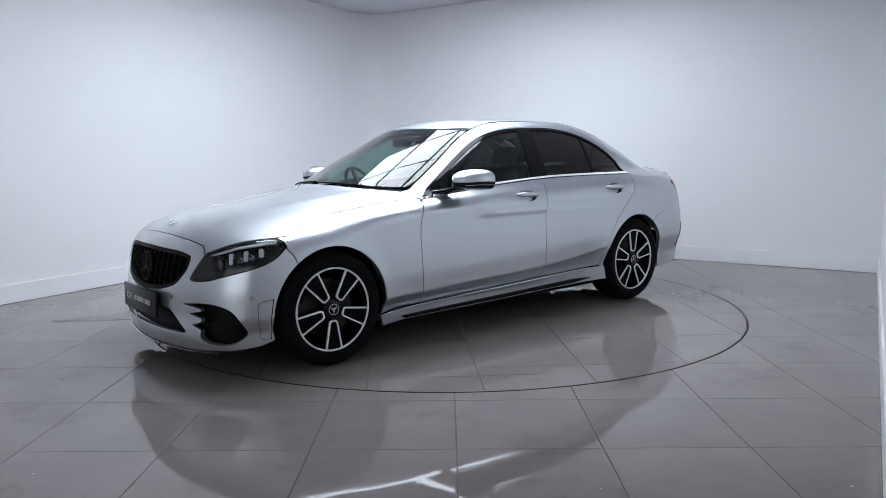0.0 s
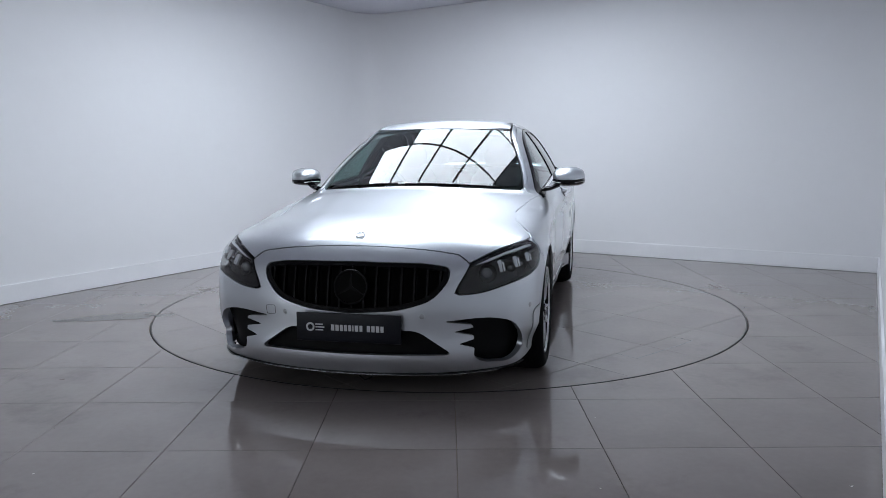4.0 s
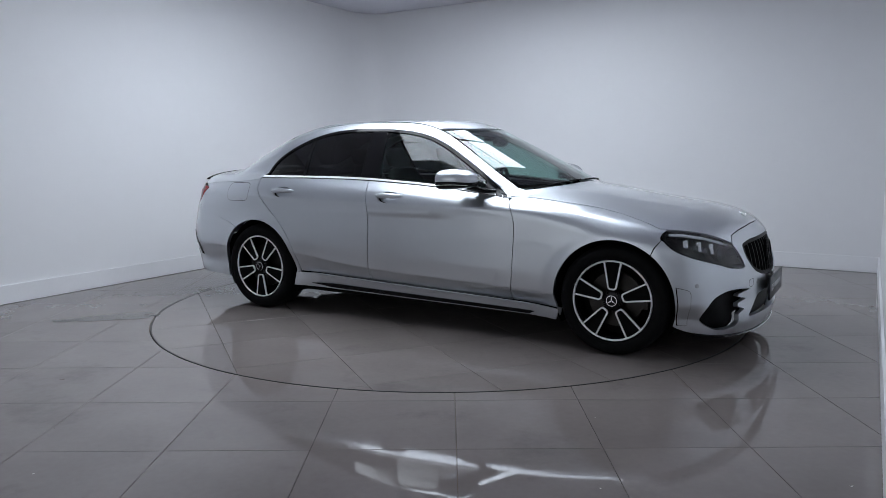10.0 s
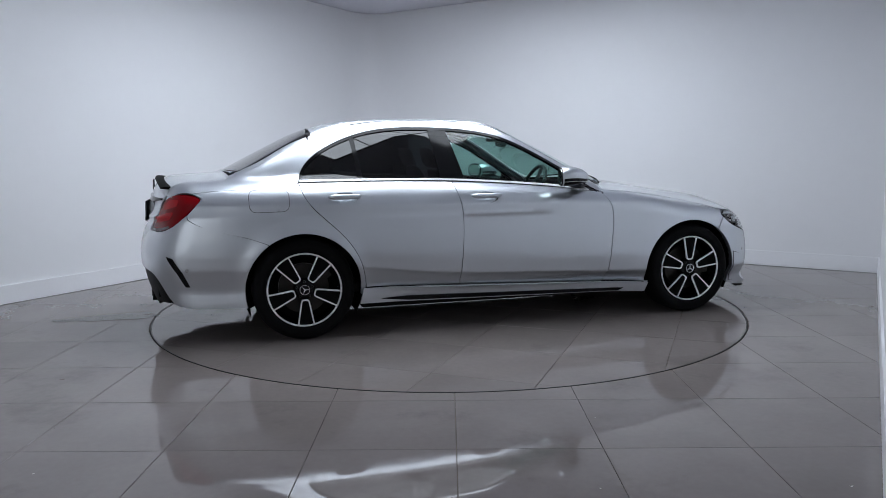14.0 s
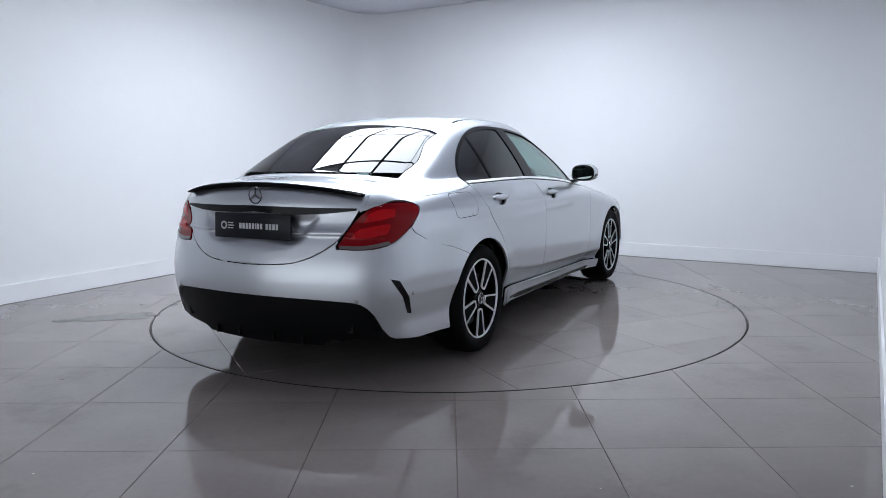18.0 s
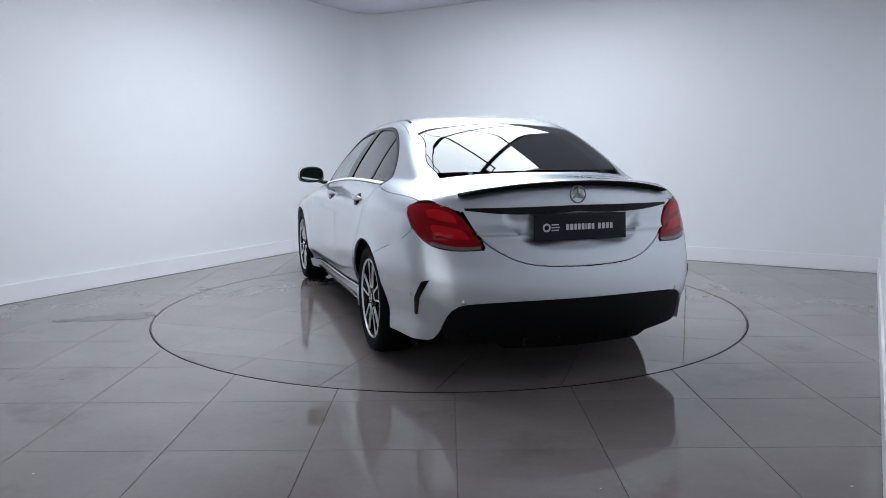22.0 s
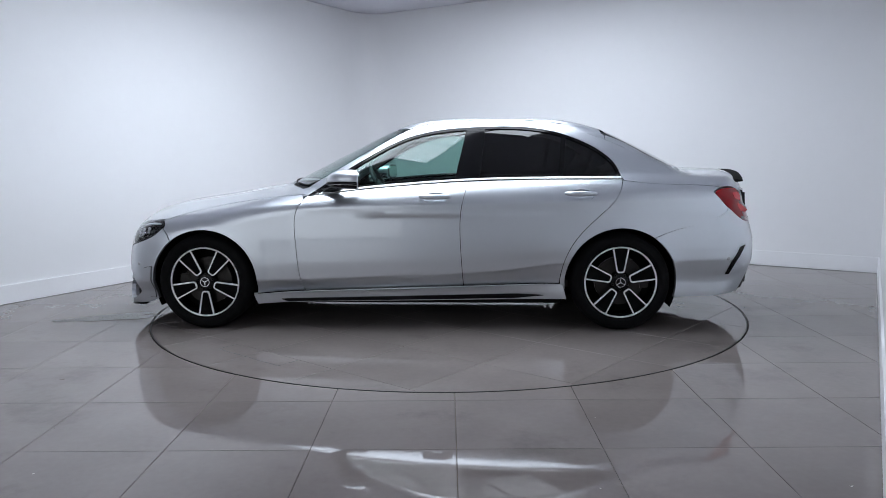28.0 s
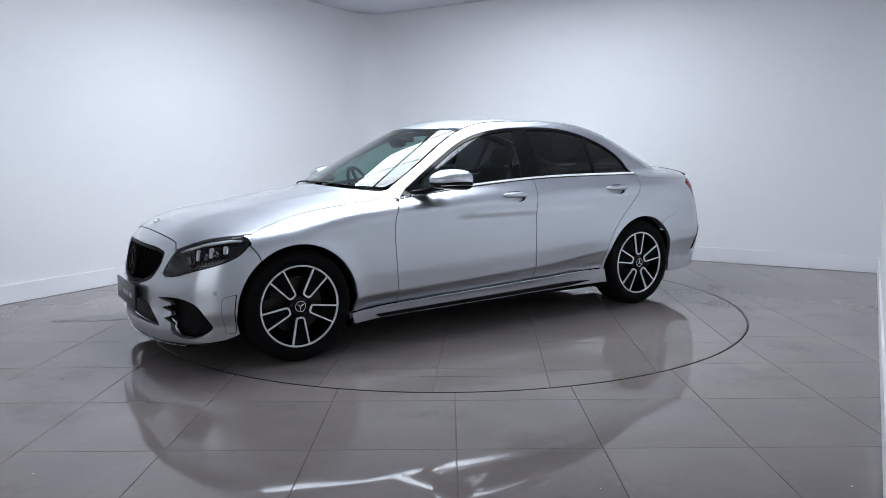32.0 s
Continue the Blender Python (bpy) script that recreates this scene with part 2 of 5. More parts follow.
def rounded_corner(z0, z1, back, name, material):
    """The coved corner between the two painted walls."""
    bm = bmesh.new()
    p0, p2 = CORNER + E1 * FILLET, CORNER + E2 * FILLET
    n = 14
    cols = []
    for k in range(n + 1):
        t = k / n
        p = (1 - t) ** 2 * p0 + 2 * t * (1 - t) * CORNER + t ** 2 * p2
        out = (CORNER - (p0 + p2) / 2).normalized()
        q = p + out * 0.12
        p = p - out * back
        cols.append([bm.verts.new((p.x, p.y, z0)), bm.verts.new((p.x, p.y, z1)), bm.verts.new((q.x, q.y, z1)), bm.verts.new((q.x, q.y, z0))])
    for k in range(n):
        A, B = cols[k], cols[k + 1]
        for i in range(4):
            j = (i + 1) % 4
            bm.faces.new((A[i], A[j], B[j], B[i]))
    bm.faces.new(cols[0]), bm.faces.new(cols[-1][::-1])
    bmesh.ops.recalc_face_normals(bm, faces=bm.faces)
    return tagged(part(name, smooth(bm), material), kind="structure")


rounded_corner(0, CEIL_H, 0.0, "wall_corner", WALL)
SK = 0.155
rounded_corner(0.004, SK, 0.018, "baseboard", SKIRT)
wall("baseboard", CORNER + E1 * FILLET + IN_BACK * 0.018, FAR_R + IN_BACK * 0.018 - E1 * 0.0, IN_BACK, 0.004, SK, 0.016, SKIRT)
wall("baseboard", CORNER + E2 * FILLET + IN_LEFT * 0.018, NEAR_L + IN_LEFT * 0.018, IN_LEFT, 0.004, SK, 0.016, SKIRT)
wall("baseboard", FAR_R + IN_RIGHT * 0.018 + E2 * 0.02, NEAR_R + IN_RIGHT * 0.018, IN_RIGHT, 0.004, SK, 0.016, SKIRT)

# a gridded ceiling, set square to the walls, with lit panels in the shape of a broad cross
CEIL_A = radians(-32.0)
CEIL_M = Matrix.Rotation(CEIL_A, 4, "Z") @ Matrix.Translation((0.02, 0.0, CEIL_H))
CELL = 0.6
LIT_CELLS = [(i, j) for i in (-2, -1, 0) for j in range(-3, 3)] + [(i, j) for i in (-3, 1) for j in (-1, 0)]


def ceiling():
    bm = bmesh.new()
    n = 22
    for i in range(-n, n):
        for j in range(-n, n):
            if (i, j) not in LIT_CELLS:
                c = CEIL_M @ Vector((i * CELL + 0.3, j * CELL + 0.3, 0))
                if abs(c.x) < 10 and -12 < c.y < 7:
                    box(bm, (i * CELL + 0.001, j * CELL + 0.001, 0.004), (i * CELL + CELL - 0.001, j * CELL + CELL - 0.001, 0.03), m=CEIL_M)
    tagged(part("ceiling", bm, CEIL), kind="structure")
    bm = bmesh.new()
    box(bm, (-11, -11, 0.09), (11, 11, 0.14), m=CEIL_M)
    tagged(part("ceiling", bm, DARK), kind="structure")


ceiling()


def ceiling_light():
    """A square lit ceiling panel in a dark frame; two of its bars are broader."""
    bm = bmesh.new()
    for lo, hi in (((0, 0, -0.012), (0.018, CELL, 0.03)), ((CELL - 0.018, 0, -0.012), (CELL, CELL, 0.03)), ((0.018, 0, -0.010), (CELL - 0.018, 0.010, 0.03)), ((0.018, CELL - 0.010, -0.010), (CELL - 0.018, CELL, 0.03))):
        box(bm, lo, hi)
    root = tagged(part("ceiling_light", bm, BAR), "square white lit ceiling panel in a dark frame", "ceiling light", "lit panels over the turntable")
    bm = bmesh.new()
    box(bm, (0.018, 0.010, 0.002), (CELL - 0.018, CELL - 0.010, 0.02))
    part("diffuser", bm, LIT, root)
    return root


light_panel = ceiling_light()
for k, (i, j) in enumerate(LIT_CELLS):
    m = CEIL_M @ Matrix.Translation((i * CELL, j * CELL, 0))
    if k:
        copy_thing(light_panel, m)
    else:
        light_panel.matrix_basis = m

# ---------- floor: square tiles round a tiled turntable ----------
PITCH_T, GAP, DISC_R = 0.605, 0.0022, 2.237
TX, TY = 0.03, -2.965


def tile_mesh(pts, name, m=None, height=0.008):
    """One tile with a worn, softened rim, its top at the floor's level."""
    bm = bmesh.new()
    c = sum((Vector(p) for p in pts), Vector((0, 0))) / len(pts)
    top, mid, low = [], [], []
    for p in pts:
        p = Vector(p)
        d = (c - p).normalized()
        top.append(bm.verts.new((*(p + d * 0.002), 0)))
        mid.append(bm.verts.new((*p, -0.0015)))
        low.append(bm.verts.new((*p, -height)))
    bm.faces.new(top)
    n = len(pts)
    for i in range(n):
        j = (i + 1) % n
        bm.faces.new((top[j], top[i], mid[i], mid[j]))
        bm.faces.new((mid[j], mid[i], low[i], low[j]))
    me = bpy.data.meshes.new(name)
    bm.normal_update()
    bm.to_mesh(me)
    bm.free()
    return me


def rect(x0, y0, x1, y1, step=0.05):
    pts = []
    for a, b in (((x0, y0), (x1, y0)), ((x1, y0), (x1, y1)), ((x1, y1), (x0, y1)), ((x0, y1), (x0, y0))):
        n = max(1, round(math.dist(a, b) / step))
        pts += [(a[0] + (b[0] - a[0]) * k / n, a[1] + (b[1] - a[1]) * k / n) for k in range(n)]
    return pts


def outside_disc(pts, r):
    """The part of a tile that lies outside the turntable, closed along its rim."""
    n = len(pts)
    far = [math.hypot(*p) > r for p in pts]
    if all(far):
        return pts
    if not any(far):
        return None
    s = next(i for i in range(n) if far[i] and not far[i - 1])
    run = []
    for k in range(n):
        i = (s + k) % n
        if not far[i]:
            break
        run.append(pts[i])

    def cross(a, b):
        for _ in range(30):
            m = ((a[0] + b[0]) / 2, (a[1] + b[1]) / 2)
            a, b = (m, b) if math.hypot(*m) > r else (a, m)
        return a
    p0 = cross(run[0], pts[s - 1])
    p1 = cross(run[-1], pts[(s + len(run)) % n])
    a0, a1 = math.atan2(p1[1], p1[0]), math.atan2(p0[1], p0[0])
    da = (a1 - a0 + math.pi) % (2 * math.pi) - math.pi
    k = max(2, int(abs(da) * r / 0.03))
    arc = [(r * math.cos(a0 + da * i / k), r * math.sin(a0 + da * i / k)) for i in range(1, k)]
    return [p0] + run + [p1] + arc


def clip(poly, inside, cut):
    out = []
    for i, p in enumerate(poly):
        q = poly[i - 1]
        if inside(p) != inside(q):
            out.append(cut(q, p))
        if inside(p):
            out.append(p)
    return out


def half_plane(poly, nx, ny, d):
    f = lambda p: nx * p[0] + ny * p[1] - d
    return clip(poly, lambda p: f(p) <= 0, lambda q, p: tuple(q[i] + (p[i] - q[i]) * f(q) / (f(q) - f(p)) for i in (0, 1)))


def floor():
    bm = bmesh.new()
    lo, hi = DISC_R + 0.004, 13.0
    n = 96
    ring = lambda r, z: [bm.verts.new((r * math.cos(2 * math.pi * k / n), r * math.sin(2 * math.pi * k / n), z)) for k in range(n)]
    A, B, C = ring(lo, -0.006), ring(hi, -0.006), ring(lo, -0.1)
    for k in range(n):
        j = (k + 1) % n
        bm.faces.new((A[k], B[k], B[j], A[j]))
        bm.faces.new((C[k], A[k], A[j], C[j]))
    ground = tagged(part("floor", bm, GROUT), kind="structure")
    shared = tile_mesh(rect(GAP / 2, GAP / 2, PITCH_T - GAP / 2, PITCH_T - GAP / 2, 1.0), "tile")
    shared.materials.append(TILE)
    walls = [(CORNER, -IN_BACK), (CORNER, -IN_LEFT), (FAR_R - IN_RIGHT * 0.12, -IN_RIGHT)]
    for i in range(-14, 10):
        for j in range(-8, 14):
            x, y = TX + i * PITCH_T, TY + j * PITCH_T
            mid = Vector((x + PITCH_T / 2, y + PITCH_T / 2))
            depth = [(mid - p).dot(n) for p, n in walls]
            if max(depth) > 0.45 or (mid - NEAR_L).dot(E2) > 0.3 or (mid - NEAR_R).dot(E2) > 0.3 or y < -9:
                continue
            if mid.length > DISC_R + 0.5 and max(depth) < -0.5:
                ob = hang("tile", shared, TILE, ground)
                ob.location = (x, y, 0)
                continue
            pts = rect(x + GAP / 2, y + GAP / 2, x + PITCH_T - GAP / 2, y + PITCH_T - GAP / 2)
            pts = outside_disc(pts, DISC_R + 0.007)
            for p, n in walls:
                if pts:
                    pts = half_plane(pts, n.x, n.y, p.dot(n) + 0.0)
            if pts and len(pts) > 2:
                hang("tile", tile_mesh(pts, "tile"), TILE, ground)


def turntable():
    root = tagged(new("turntable"), "round turntable set flush into the floor, covered with grey polished tiles", "turntable")
    bm = bmesh.new()
    n = 128
    for r0, r1, z0, z1 in ((0.0, DISC_R, -0.006, -0.006),):
        top = [bm.verts.new((r1 * math.cos(2 * math.pi * k / n), r1 * math.sin(2 * math.pi * k / n), z0)) for k in range(n)]
        low = [bm.verts.new((v.co.x, v.co.y, -0.09)) for v in top]
        bm.faces.new(top)
        for k in range(n):
            j = (k + 1) % n
            bm.faces.new((top[k], low[k], low[j], top[j]))
    part("deck", bm, GROUT, root)
    bm = bmesh.new()
    lathe(bm, [(DISC_R - 0.006, -0.02), (DISC_R - 0.006, 0.001), (DISC_R, 0.001), (DISC_R, -0.02)], n, Matrix.Rotation(radians(90), 4, "X"), True)
    part("edging", bm, RIM_STEEL, root)
    turn = Matrix.Rotation(radians(TABLE_GRID), 4, "Z")
    circle = [((DISC_R - 0.008) * math.cos(2 * math.pi * k / n), (DISC_R - 0.008) * math.sin(2 * math.pi * k / n)) for k in range(n)]
    for i in range(-5, 5):
        for j in range(-5, 5):
            x, y = TABLE_X + i * PITCH_T, TABLE_Y + j * PITCH_T
            pts = [(x + GAP / 2, y + GAP / 2), (x + PITCH_T - GAP / 2, y + GAP / 2), (x + PITCH_T - GAP / 2, y + PITCH_T - GAP / 2), (x + GAP / 2, y + PITCH_T - GAP / 2)]
            pts = [tuple((turn @ Vector((*p, 0)))[:2]) for p in pts]
            dense = []
            for a, b in zip(pts, pts[1:] + pts[:1]):
                dense += [(a[0] + (b[0] - a[0]) * k / 10, a[1] + (b[1] - a[1]) * k / 10) for k in range(10)]
            r = DISC_R - 0.008
            if all(math.hypot(*p) > r for p in dense):
                continue
            if any(math.hypot(*p) > r for p in pts):
                poly = circle
                q = pts
                for a, b in zip(q, q[1:] + q[:1]):
                    nx, ny = b[1] - a[1], a[0] - b[0]
                    poly = half_plane(poly, nx, ny, nx * a[0] + ny * a[1])
                pts = poly
            if len(pts) > 2:
                hang("tile", tile_mesh(pts, "tile"), TILE, root)
    # saw cuts of a small access piece
    for lo, hi in (((1.962, -0.25, 0.0), (1.967, 0.35, 0.0004)), ((1.818, -0.252, 0.0), (1.964, -0.248, 0.0004)), ((1.818, 0.348, 0.0), (1.964, 0.352, 0.0004))):
        bm = bmesh.new()
        box(bm, lo, hi, m=turn)
        part("saw_cut", bm, RIM_STEEL, root)
    return root


TABLE_GRID, TABLE_X, TABLE_Y = 53.5, 0.0, 0.03
floor()
table = turntable()


def damp_patch():
    """A thin film of dried water beside the turntable."""
    rnd = random.Random(4)
    bm = bmesh.new()
    for cx, cy, rx, ry, a in ((-2.52, -0.45, 0.34, 0.10, 14), (-2.42, -0.33, 0.16, 0.035, 20), (-2.80, -0.52, 0.12, 0.03, 10)):
        m = Matrix.Translation((cx, cy, 0.0008)) @ Matrix.Rotation(radians(a), 4, "Z")
        n = 48
        edge = [1 + 0.12 * math.sin(3 * t + cx) + 0.10 * math.sin(7 * t + 2) + rnd.uniform(-0.06, 0.06) for t in (2 * math.pi * k / n for k in range(n))]
        bm.faces.new([bm.verts.new(m @ Vector((rx * e * math.cos(2 * math.pi * k / n), ry * e * math.sin(2 * math.pi * k / n), 0))) for k, e in enumerate(edge)])
        bmesh.ops.translate(bm, verts=bm.verts, vec=(0, 0, 0.0003))
    tagged(part("damp_patch", bm, DAMP), "dark dried water mark on the grey floor tiles", "water mark")


def leaf_bit(x, y, size, turn, material, label):
    """A curled scrap of leaf or paper lying on the floor."""
    bm = bmesh.new()
    grid = [[bm.verts.new((u * size, v * size * 0.45 * (1 - u * u * 0.8), 0.0012 + 0.25 * size * u * u + 0.10 * size * v * v)) for v in (-1, 0, 1)] for u in (-1, -0.5, 0, 0.5, 1)]
    for a, b in zip(grid, grid[1:]):
        for k in (0, 1):
            bm.faces.new((a[k], b[k], b[k + 1], a[k + 1]))
    bmesh.ops.solidify(bm, geom=list(bm.faces), thickness=0.0008)
    ob = tagged(part("litter_scrap", smooth(bm), material), label, "litter")
    ob.matrix_basis = pose(x, y, 0.0005, 0, 0, turn)


damp_patch()
for x, y, size, turn in ((-2.098, -1.986, 0.013, 20), (-1.768, -2.705, 0.005, 70), (-2.75, 0.55, 0.010, 50)):
    leaf_bit(x, y, size, turn, LEAF, "dry brown scrap of leaf on the floor tiles")
for x, y, size, turn in ((-1.599, -3.183, 0.006, 40), (1.456, -3.331, 0.007, 10), (0.547, -3.337, 0.005, 120), (0.667, -2.622, 0.005, 60)):
    leaf_bit(x, y, size, turn, PAPER, "tiny pale paper scrap on the floor tiles")


# ---------- the car's skin ----------
from mathutils import geometry


def spline(*knots):
    """A natural cubic curve through a few knots (x, value)."""
    k = np.array(sorted(knots), float)
    x, y = k[:, 0], k[:, 1]
    n, h = len(x), np.diff(x)
    A, r = np.eye(n), np.zeros(n)
    for i in range(1, n - 1):
        A[i, i - 1:i + 2] = h[i - 1], 2 * (h[i - 1] + h[i]), h[i]
        r[i] = 6 * ((y[i + 1] - y[i]) / h[i] - (y[i] - y[i - 1]) / h[i - 1])
    m = np.linalg.solve(A, r)

    def f(q):
        q = np.clip(q, x[0], x[-1])
        i = np.clip(np.searchsorted(x, q) - 1, 0, n - 2)
        a, b, w = x[i + 1] - q, q - x[i], h[i]
        return (m[i] * a ** 3 + m[i + 1] * b ** 3) / (6 * w) + (y[i] / w - m[i] * w / 6) * a + (y[i + 1] / w - m[i + 1] * w / 6) * b
    return f


def hermite(*knots):
    """A curve through a few knots that never overshoots them, for creased sections."""
    k = np.array(sorted(knots), float)
    x, y = k[:, 0], k[:, 1]
    h, d = np.diff(x), np.diff(y) / np.diff(x)
    m = np.zeros(len(x))
    m[0], m[-1] = d[0], d[-1]
    for i in range(1, len(x) - 1):
        if d[i - 1] * d[i] > 0:
            w1, w2 = 2 * h[i] + h[i - 1], h[i] + 2 * h[i - 1]
            m[i] = (w1 + w2) / (w1 / d[i - 1] + w2 / d[i])

    def f(q):
        q = np.clip(q, x[0], x[-1])
        i = np.clip(np.searchsorted(x, q) - 1, 0, len(x) - 2)
        t = (q - x[i]) / h[i]
        return (2 * t ** 3 - 3 * t ** 2 + 1) * y[i] + (t ** 3 - 2 * t ** 2 + t) * h[i] * m[i] + (3 * t ** 2 - 2 * t ** 3) * y[i + 1] + (t ** 3 - t ** 2) * h[i] * m[i + 1]
    return f


def smin(a, b, k):
    h = np.maximum(k - np.abs(a - b), 0) / k
    return np.minimum(a, b) - h * h * k * 0.25


PLAN = spline((2.35, 0.69), (2.10, 0.80), (1.85, 0.872), (1.42, 0.900), (0.75, 0.892), (0.0, 0.900), (-0.7, 0.905), (-1.42, 0.910), (-1.9, 0.878), (-2.2, 0.825), (-2.55, 0.72))
SECTION = hermite((0.10, -0.13), (0.20, -0.102), (0.27, -0.088), (0.33, -0.060), (0.388, -0.029), (0.410, -0.0155), (0.44, -0.012), (0.54, -0.002), (0.62, -0.001), (0.72, -0.0026), (0.815, -0.0036), (0.852, -0.003), (0.90, -0.018), (0.96, -0.052), (1.02, -0.10), (1.10, -0.18))
CREASE = spline((2.2, 0.70), (1.65, 0.785), (1.18, 0.828), (0.77, 0.838), (-0.36, 0.852), (-1.22, 0.868), (-1.9, 0.885), (-2.5, 0.89))
LOW_CREASE = spline((1.2, 0.338), (0.78, 0.345), (0.18, 0.369), (-0.36, 0.392), (-0.7, 0.422), (-1.05, 0.465), (-1.5, 0.48))
DECK = spline((2.40, 0.52), (2.20, 0.675), (2.02, 0.783), (1.55, 0.892), (1.09, 0.968), (0.80, 1.005), (0.3, 1.065), (-0.4, 1.115), (-1.2, 1.12), (-1.75, 1.092), (-2.1, 1.073), (-2.34, 1.058), (-2.55, 1.03))
CROWN = spline((2.3, 0.13), (1.6, 0.13), (0.9, 0.12), (0, 0.12), (-1.5, 0.11), (-2.4, 0.13))
NOSE = spline((0.05, 2.11), (0.15, 2.165), (0.22, 2.185), (0.32, 2.175), (0.45, 2.172), (0.58, 2.150), (0.68, 2.118), (0.76, 2.075), (0.90, 1.95))
TAIL = spline((0.10, -2.36), (0.22, -2.42), (0.35, -2.465), (0.50, -2.488), (0.60, -2.482), (0.70, -2.455), (0.76, -2.435), (0.84, -2.405), (0.93, -2.388), (1.02, -2.372), (1.10, -2.35))
BELT_W = spline((1.0, 0.69), (0.5, 0.765), (-0.2, 0.800), (-0.8, 0.800), (-1.45, 0.755), (-2.1, 0.65))


def lower(x, y, z):
    ay = np.abs(y)
    zc = np.where(z > 0.55, z - (CREASE(x) - 0.852) * np.clip((z - 0.55) / 0.2, 0, 1), z)
    zc = zc - (LOW_CREASE(x) - 0.405) * np.clip((z - 0.25) / 0.08, 0, 1) * np.clip((0.60 - z) / 0.12, 0, 1)
    # the doors tuck in below the low crease, less so by the wheels
    tuck = np.where(z < 0.54, 1 - 0.5 * np.clip((np.abs(x) - 0.85) / 0.3, 0, 1), 1.0)
    side = PLAN(x) + SECTION(zc) * tuck - ay
    side = side - 0.26 * np.clip(z - 0.80, 0, 1) * np.clip((-1.45 - x) / 0.6, 0, 1)
    # wheel-arch flares
    for cx in (1.42, -1.42):
        d = np.hypot(x - cx, z - 0.33)
        side = side + 0.012 * np.exp(-((d - 0.36) / 0.07) ** 2) * (z < 0.8)
    deck = DECK(x + 0.15 * y * y) - CROWN(x) * y * y - z
    # two raised lines along the bonnet
    deck = deck + 0.0035 * np.exp(-((ay - (0.34 + 0.16 * np.clip(1.6 - x, 0, 1))) / 0.06) ** 2) * np.clip((x - 0.7) / 0.3, 0, 1) * np.clip((2.05 - x) / 0.3, 0, 1)
    nose = NOSE(z) - 0.27 * y * y - 0.10 * ay ** 6 - x
    tail = x - (TAIL(z) + 0.31 * y * y + 0.10 * ay ** 6)
    f = smin(side, deck, 0.10)
    f = smin(f, nose, 0.09)
    return smin(f, tail, 0.12)


def cabin(x, y, z):
    ay = np.abs(y)
    dz = z - 1.0
    side = BELT_W(x) - 0.45 * dz - 0.5 * np.clip(dz, 0, 1) ** 2 - ay
    xe = x + 0.45 * y * y
    screen = 1.005 + 0.505 * (0.93 - xe) - 0.025 * np.clip(0.93 - xe, 0, 2) ** 2 - 0.06 * y * y - z
    roof = 1.458 - 0.055 * (x + 0.55) ** 2 - 0.10 * y * y - z
    xr = x - 0.22 * y * y
    back = 1.352 + 0.485 * (xr + 1.41) - 0.05 * (xr + 1.41) ** 2 - 0.06 * y * y - z
    f = smin(roof, screen, 0.05)
    f = smin(f, back, 0.10)
    return np.minimum(smin(side, f, 0.09), z - 0.80)


def solid(x, y, z):
    a, b = lower(x, y, z), cabin(x, y, z)
    return -smin(-a, -b, 0.025)


def normal(p, fn=solid):
    e, g = 0.004, np.empty_like(p)
    for i in range(3):
        d = np.zeros(3)
        d[i] = e
        g[:, i] = fn(*(p - d).T) - fn(*(p + d).T)
    return g / np.linalg.norm(g, axis=1, keepdims=True)


NOSE_X, TAIL_X = 1.0, -1.3


def cast(kind, uv, fn=solid, level=0.0):
    """Meets rays with the skin: kind side (x, z), top (x, y), nose or tail (arc about an upright axis, z)."""
    u, v = uv[:, 0], uv[:, 1]
    if kind == "side":
        at = lambda s: (u, s, v)
        lo, hi = 0.0, 1.05
    elif kind == "top":
        at = lambda s: (u, v, s)
        lo, hi = 0.5, 1.6
    elif kind == "nose":
        at = lambda s: (NOSE_X + s * np.cos(u), s * np.sin(u), v)
        lo, hi = 0.2, 1.5
    else:
        at = lambda s: (TAIL_X - s * np.cos(u), s * np.sin(u), v)
        lo, hi = 0.2, 1.5
    s = np.full(len(u), hi)
    found = np.zeros(len(u), bool)
    step = (hi - lo) / 24
    for k in range(25):
        q = hi - k * step
        hit = (~found) & (fn(*at(np.full(len(u), q))) > level)
        s[hit] = q
        found |= hit
    s[~found] = lo
    a, b = s.copy(), s + step
    for _ in range(22):
        m = (a + b) / 2
        ins = fn(*at(m)) > level
        a, b = np.where(ins, m, a), np.where(ins, b, m)
    return np.stack(np.broadcast_arrays(*at(a)), 1)


def round_loop(pts, step=0.02, cyc=True):
    """Rounds a loop of a few corners into a smooth closed outline; a corner written with a third value keeps its edge."""
    out, n = [], len(pts)
    P = [Vector(p[:2]) for p in pts]
    r = [p[2] if len(p) > 2 else None for p in pts]
    for i in range(n):
        a, b, c = P[i - 1], P[i], P[(i + 1) % n]
        rad = 0.0 if r[i] is None else r[i]
        la, lc = (a - b).length, (c - b).length
        t = min(rad, la * 0.48, lc * 0.48)
        if t < 1e-4:
            out.append(tuple(b))
            continue
        p0, p1 = b + (a - b).normalized() * t, b + (c - b).normalized() * t
        k = 7
        out += [tuple((1 - s) ** 2 * p0 + 2 * s * (1 - s) * b + s * s * p1) for s in (j / k for j in range(k + 1))]
    return out


def line(*pts, n=8):
    """A smooth open line through a few points."""
    P = np.array(pts, float)
    d = np.concatenate([[0], np.cumsum(np.hypot(*np.diff(P, axis=0).T))])
    fx, fy = spline(*zip(d, P[:, 0])), spline(*zip(d, P[:, 1]))
    q = np.linspace(0, d[-1], n * (len(pts) - 1) + 1)
    return list(zip(fx(q), fy(q)))


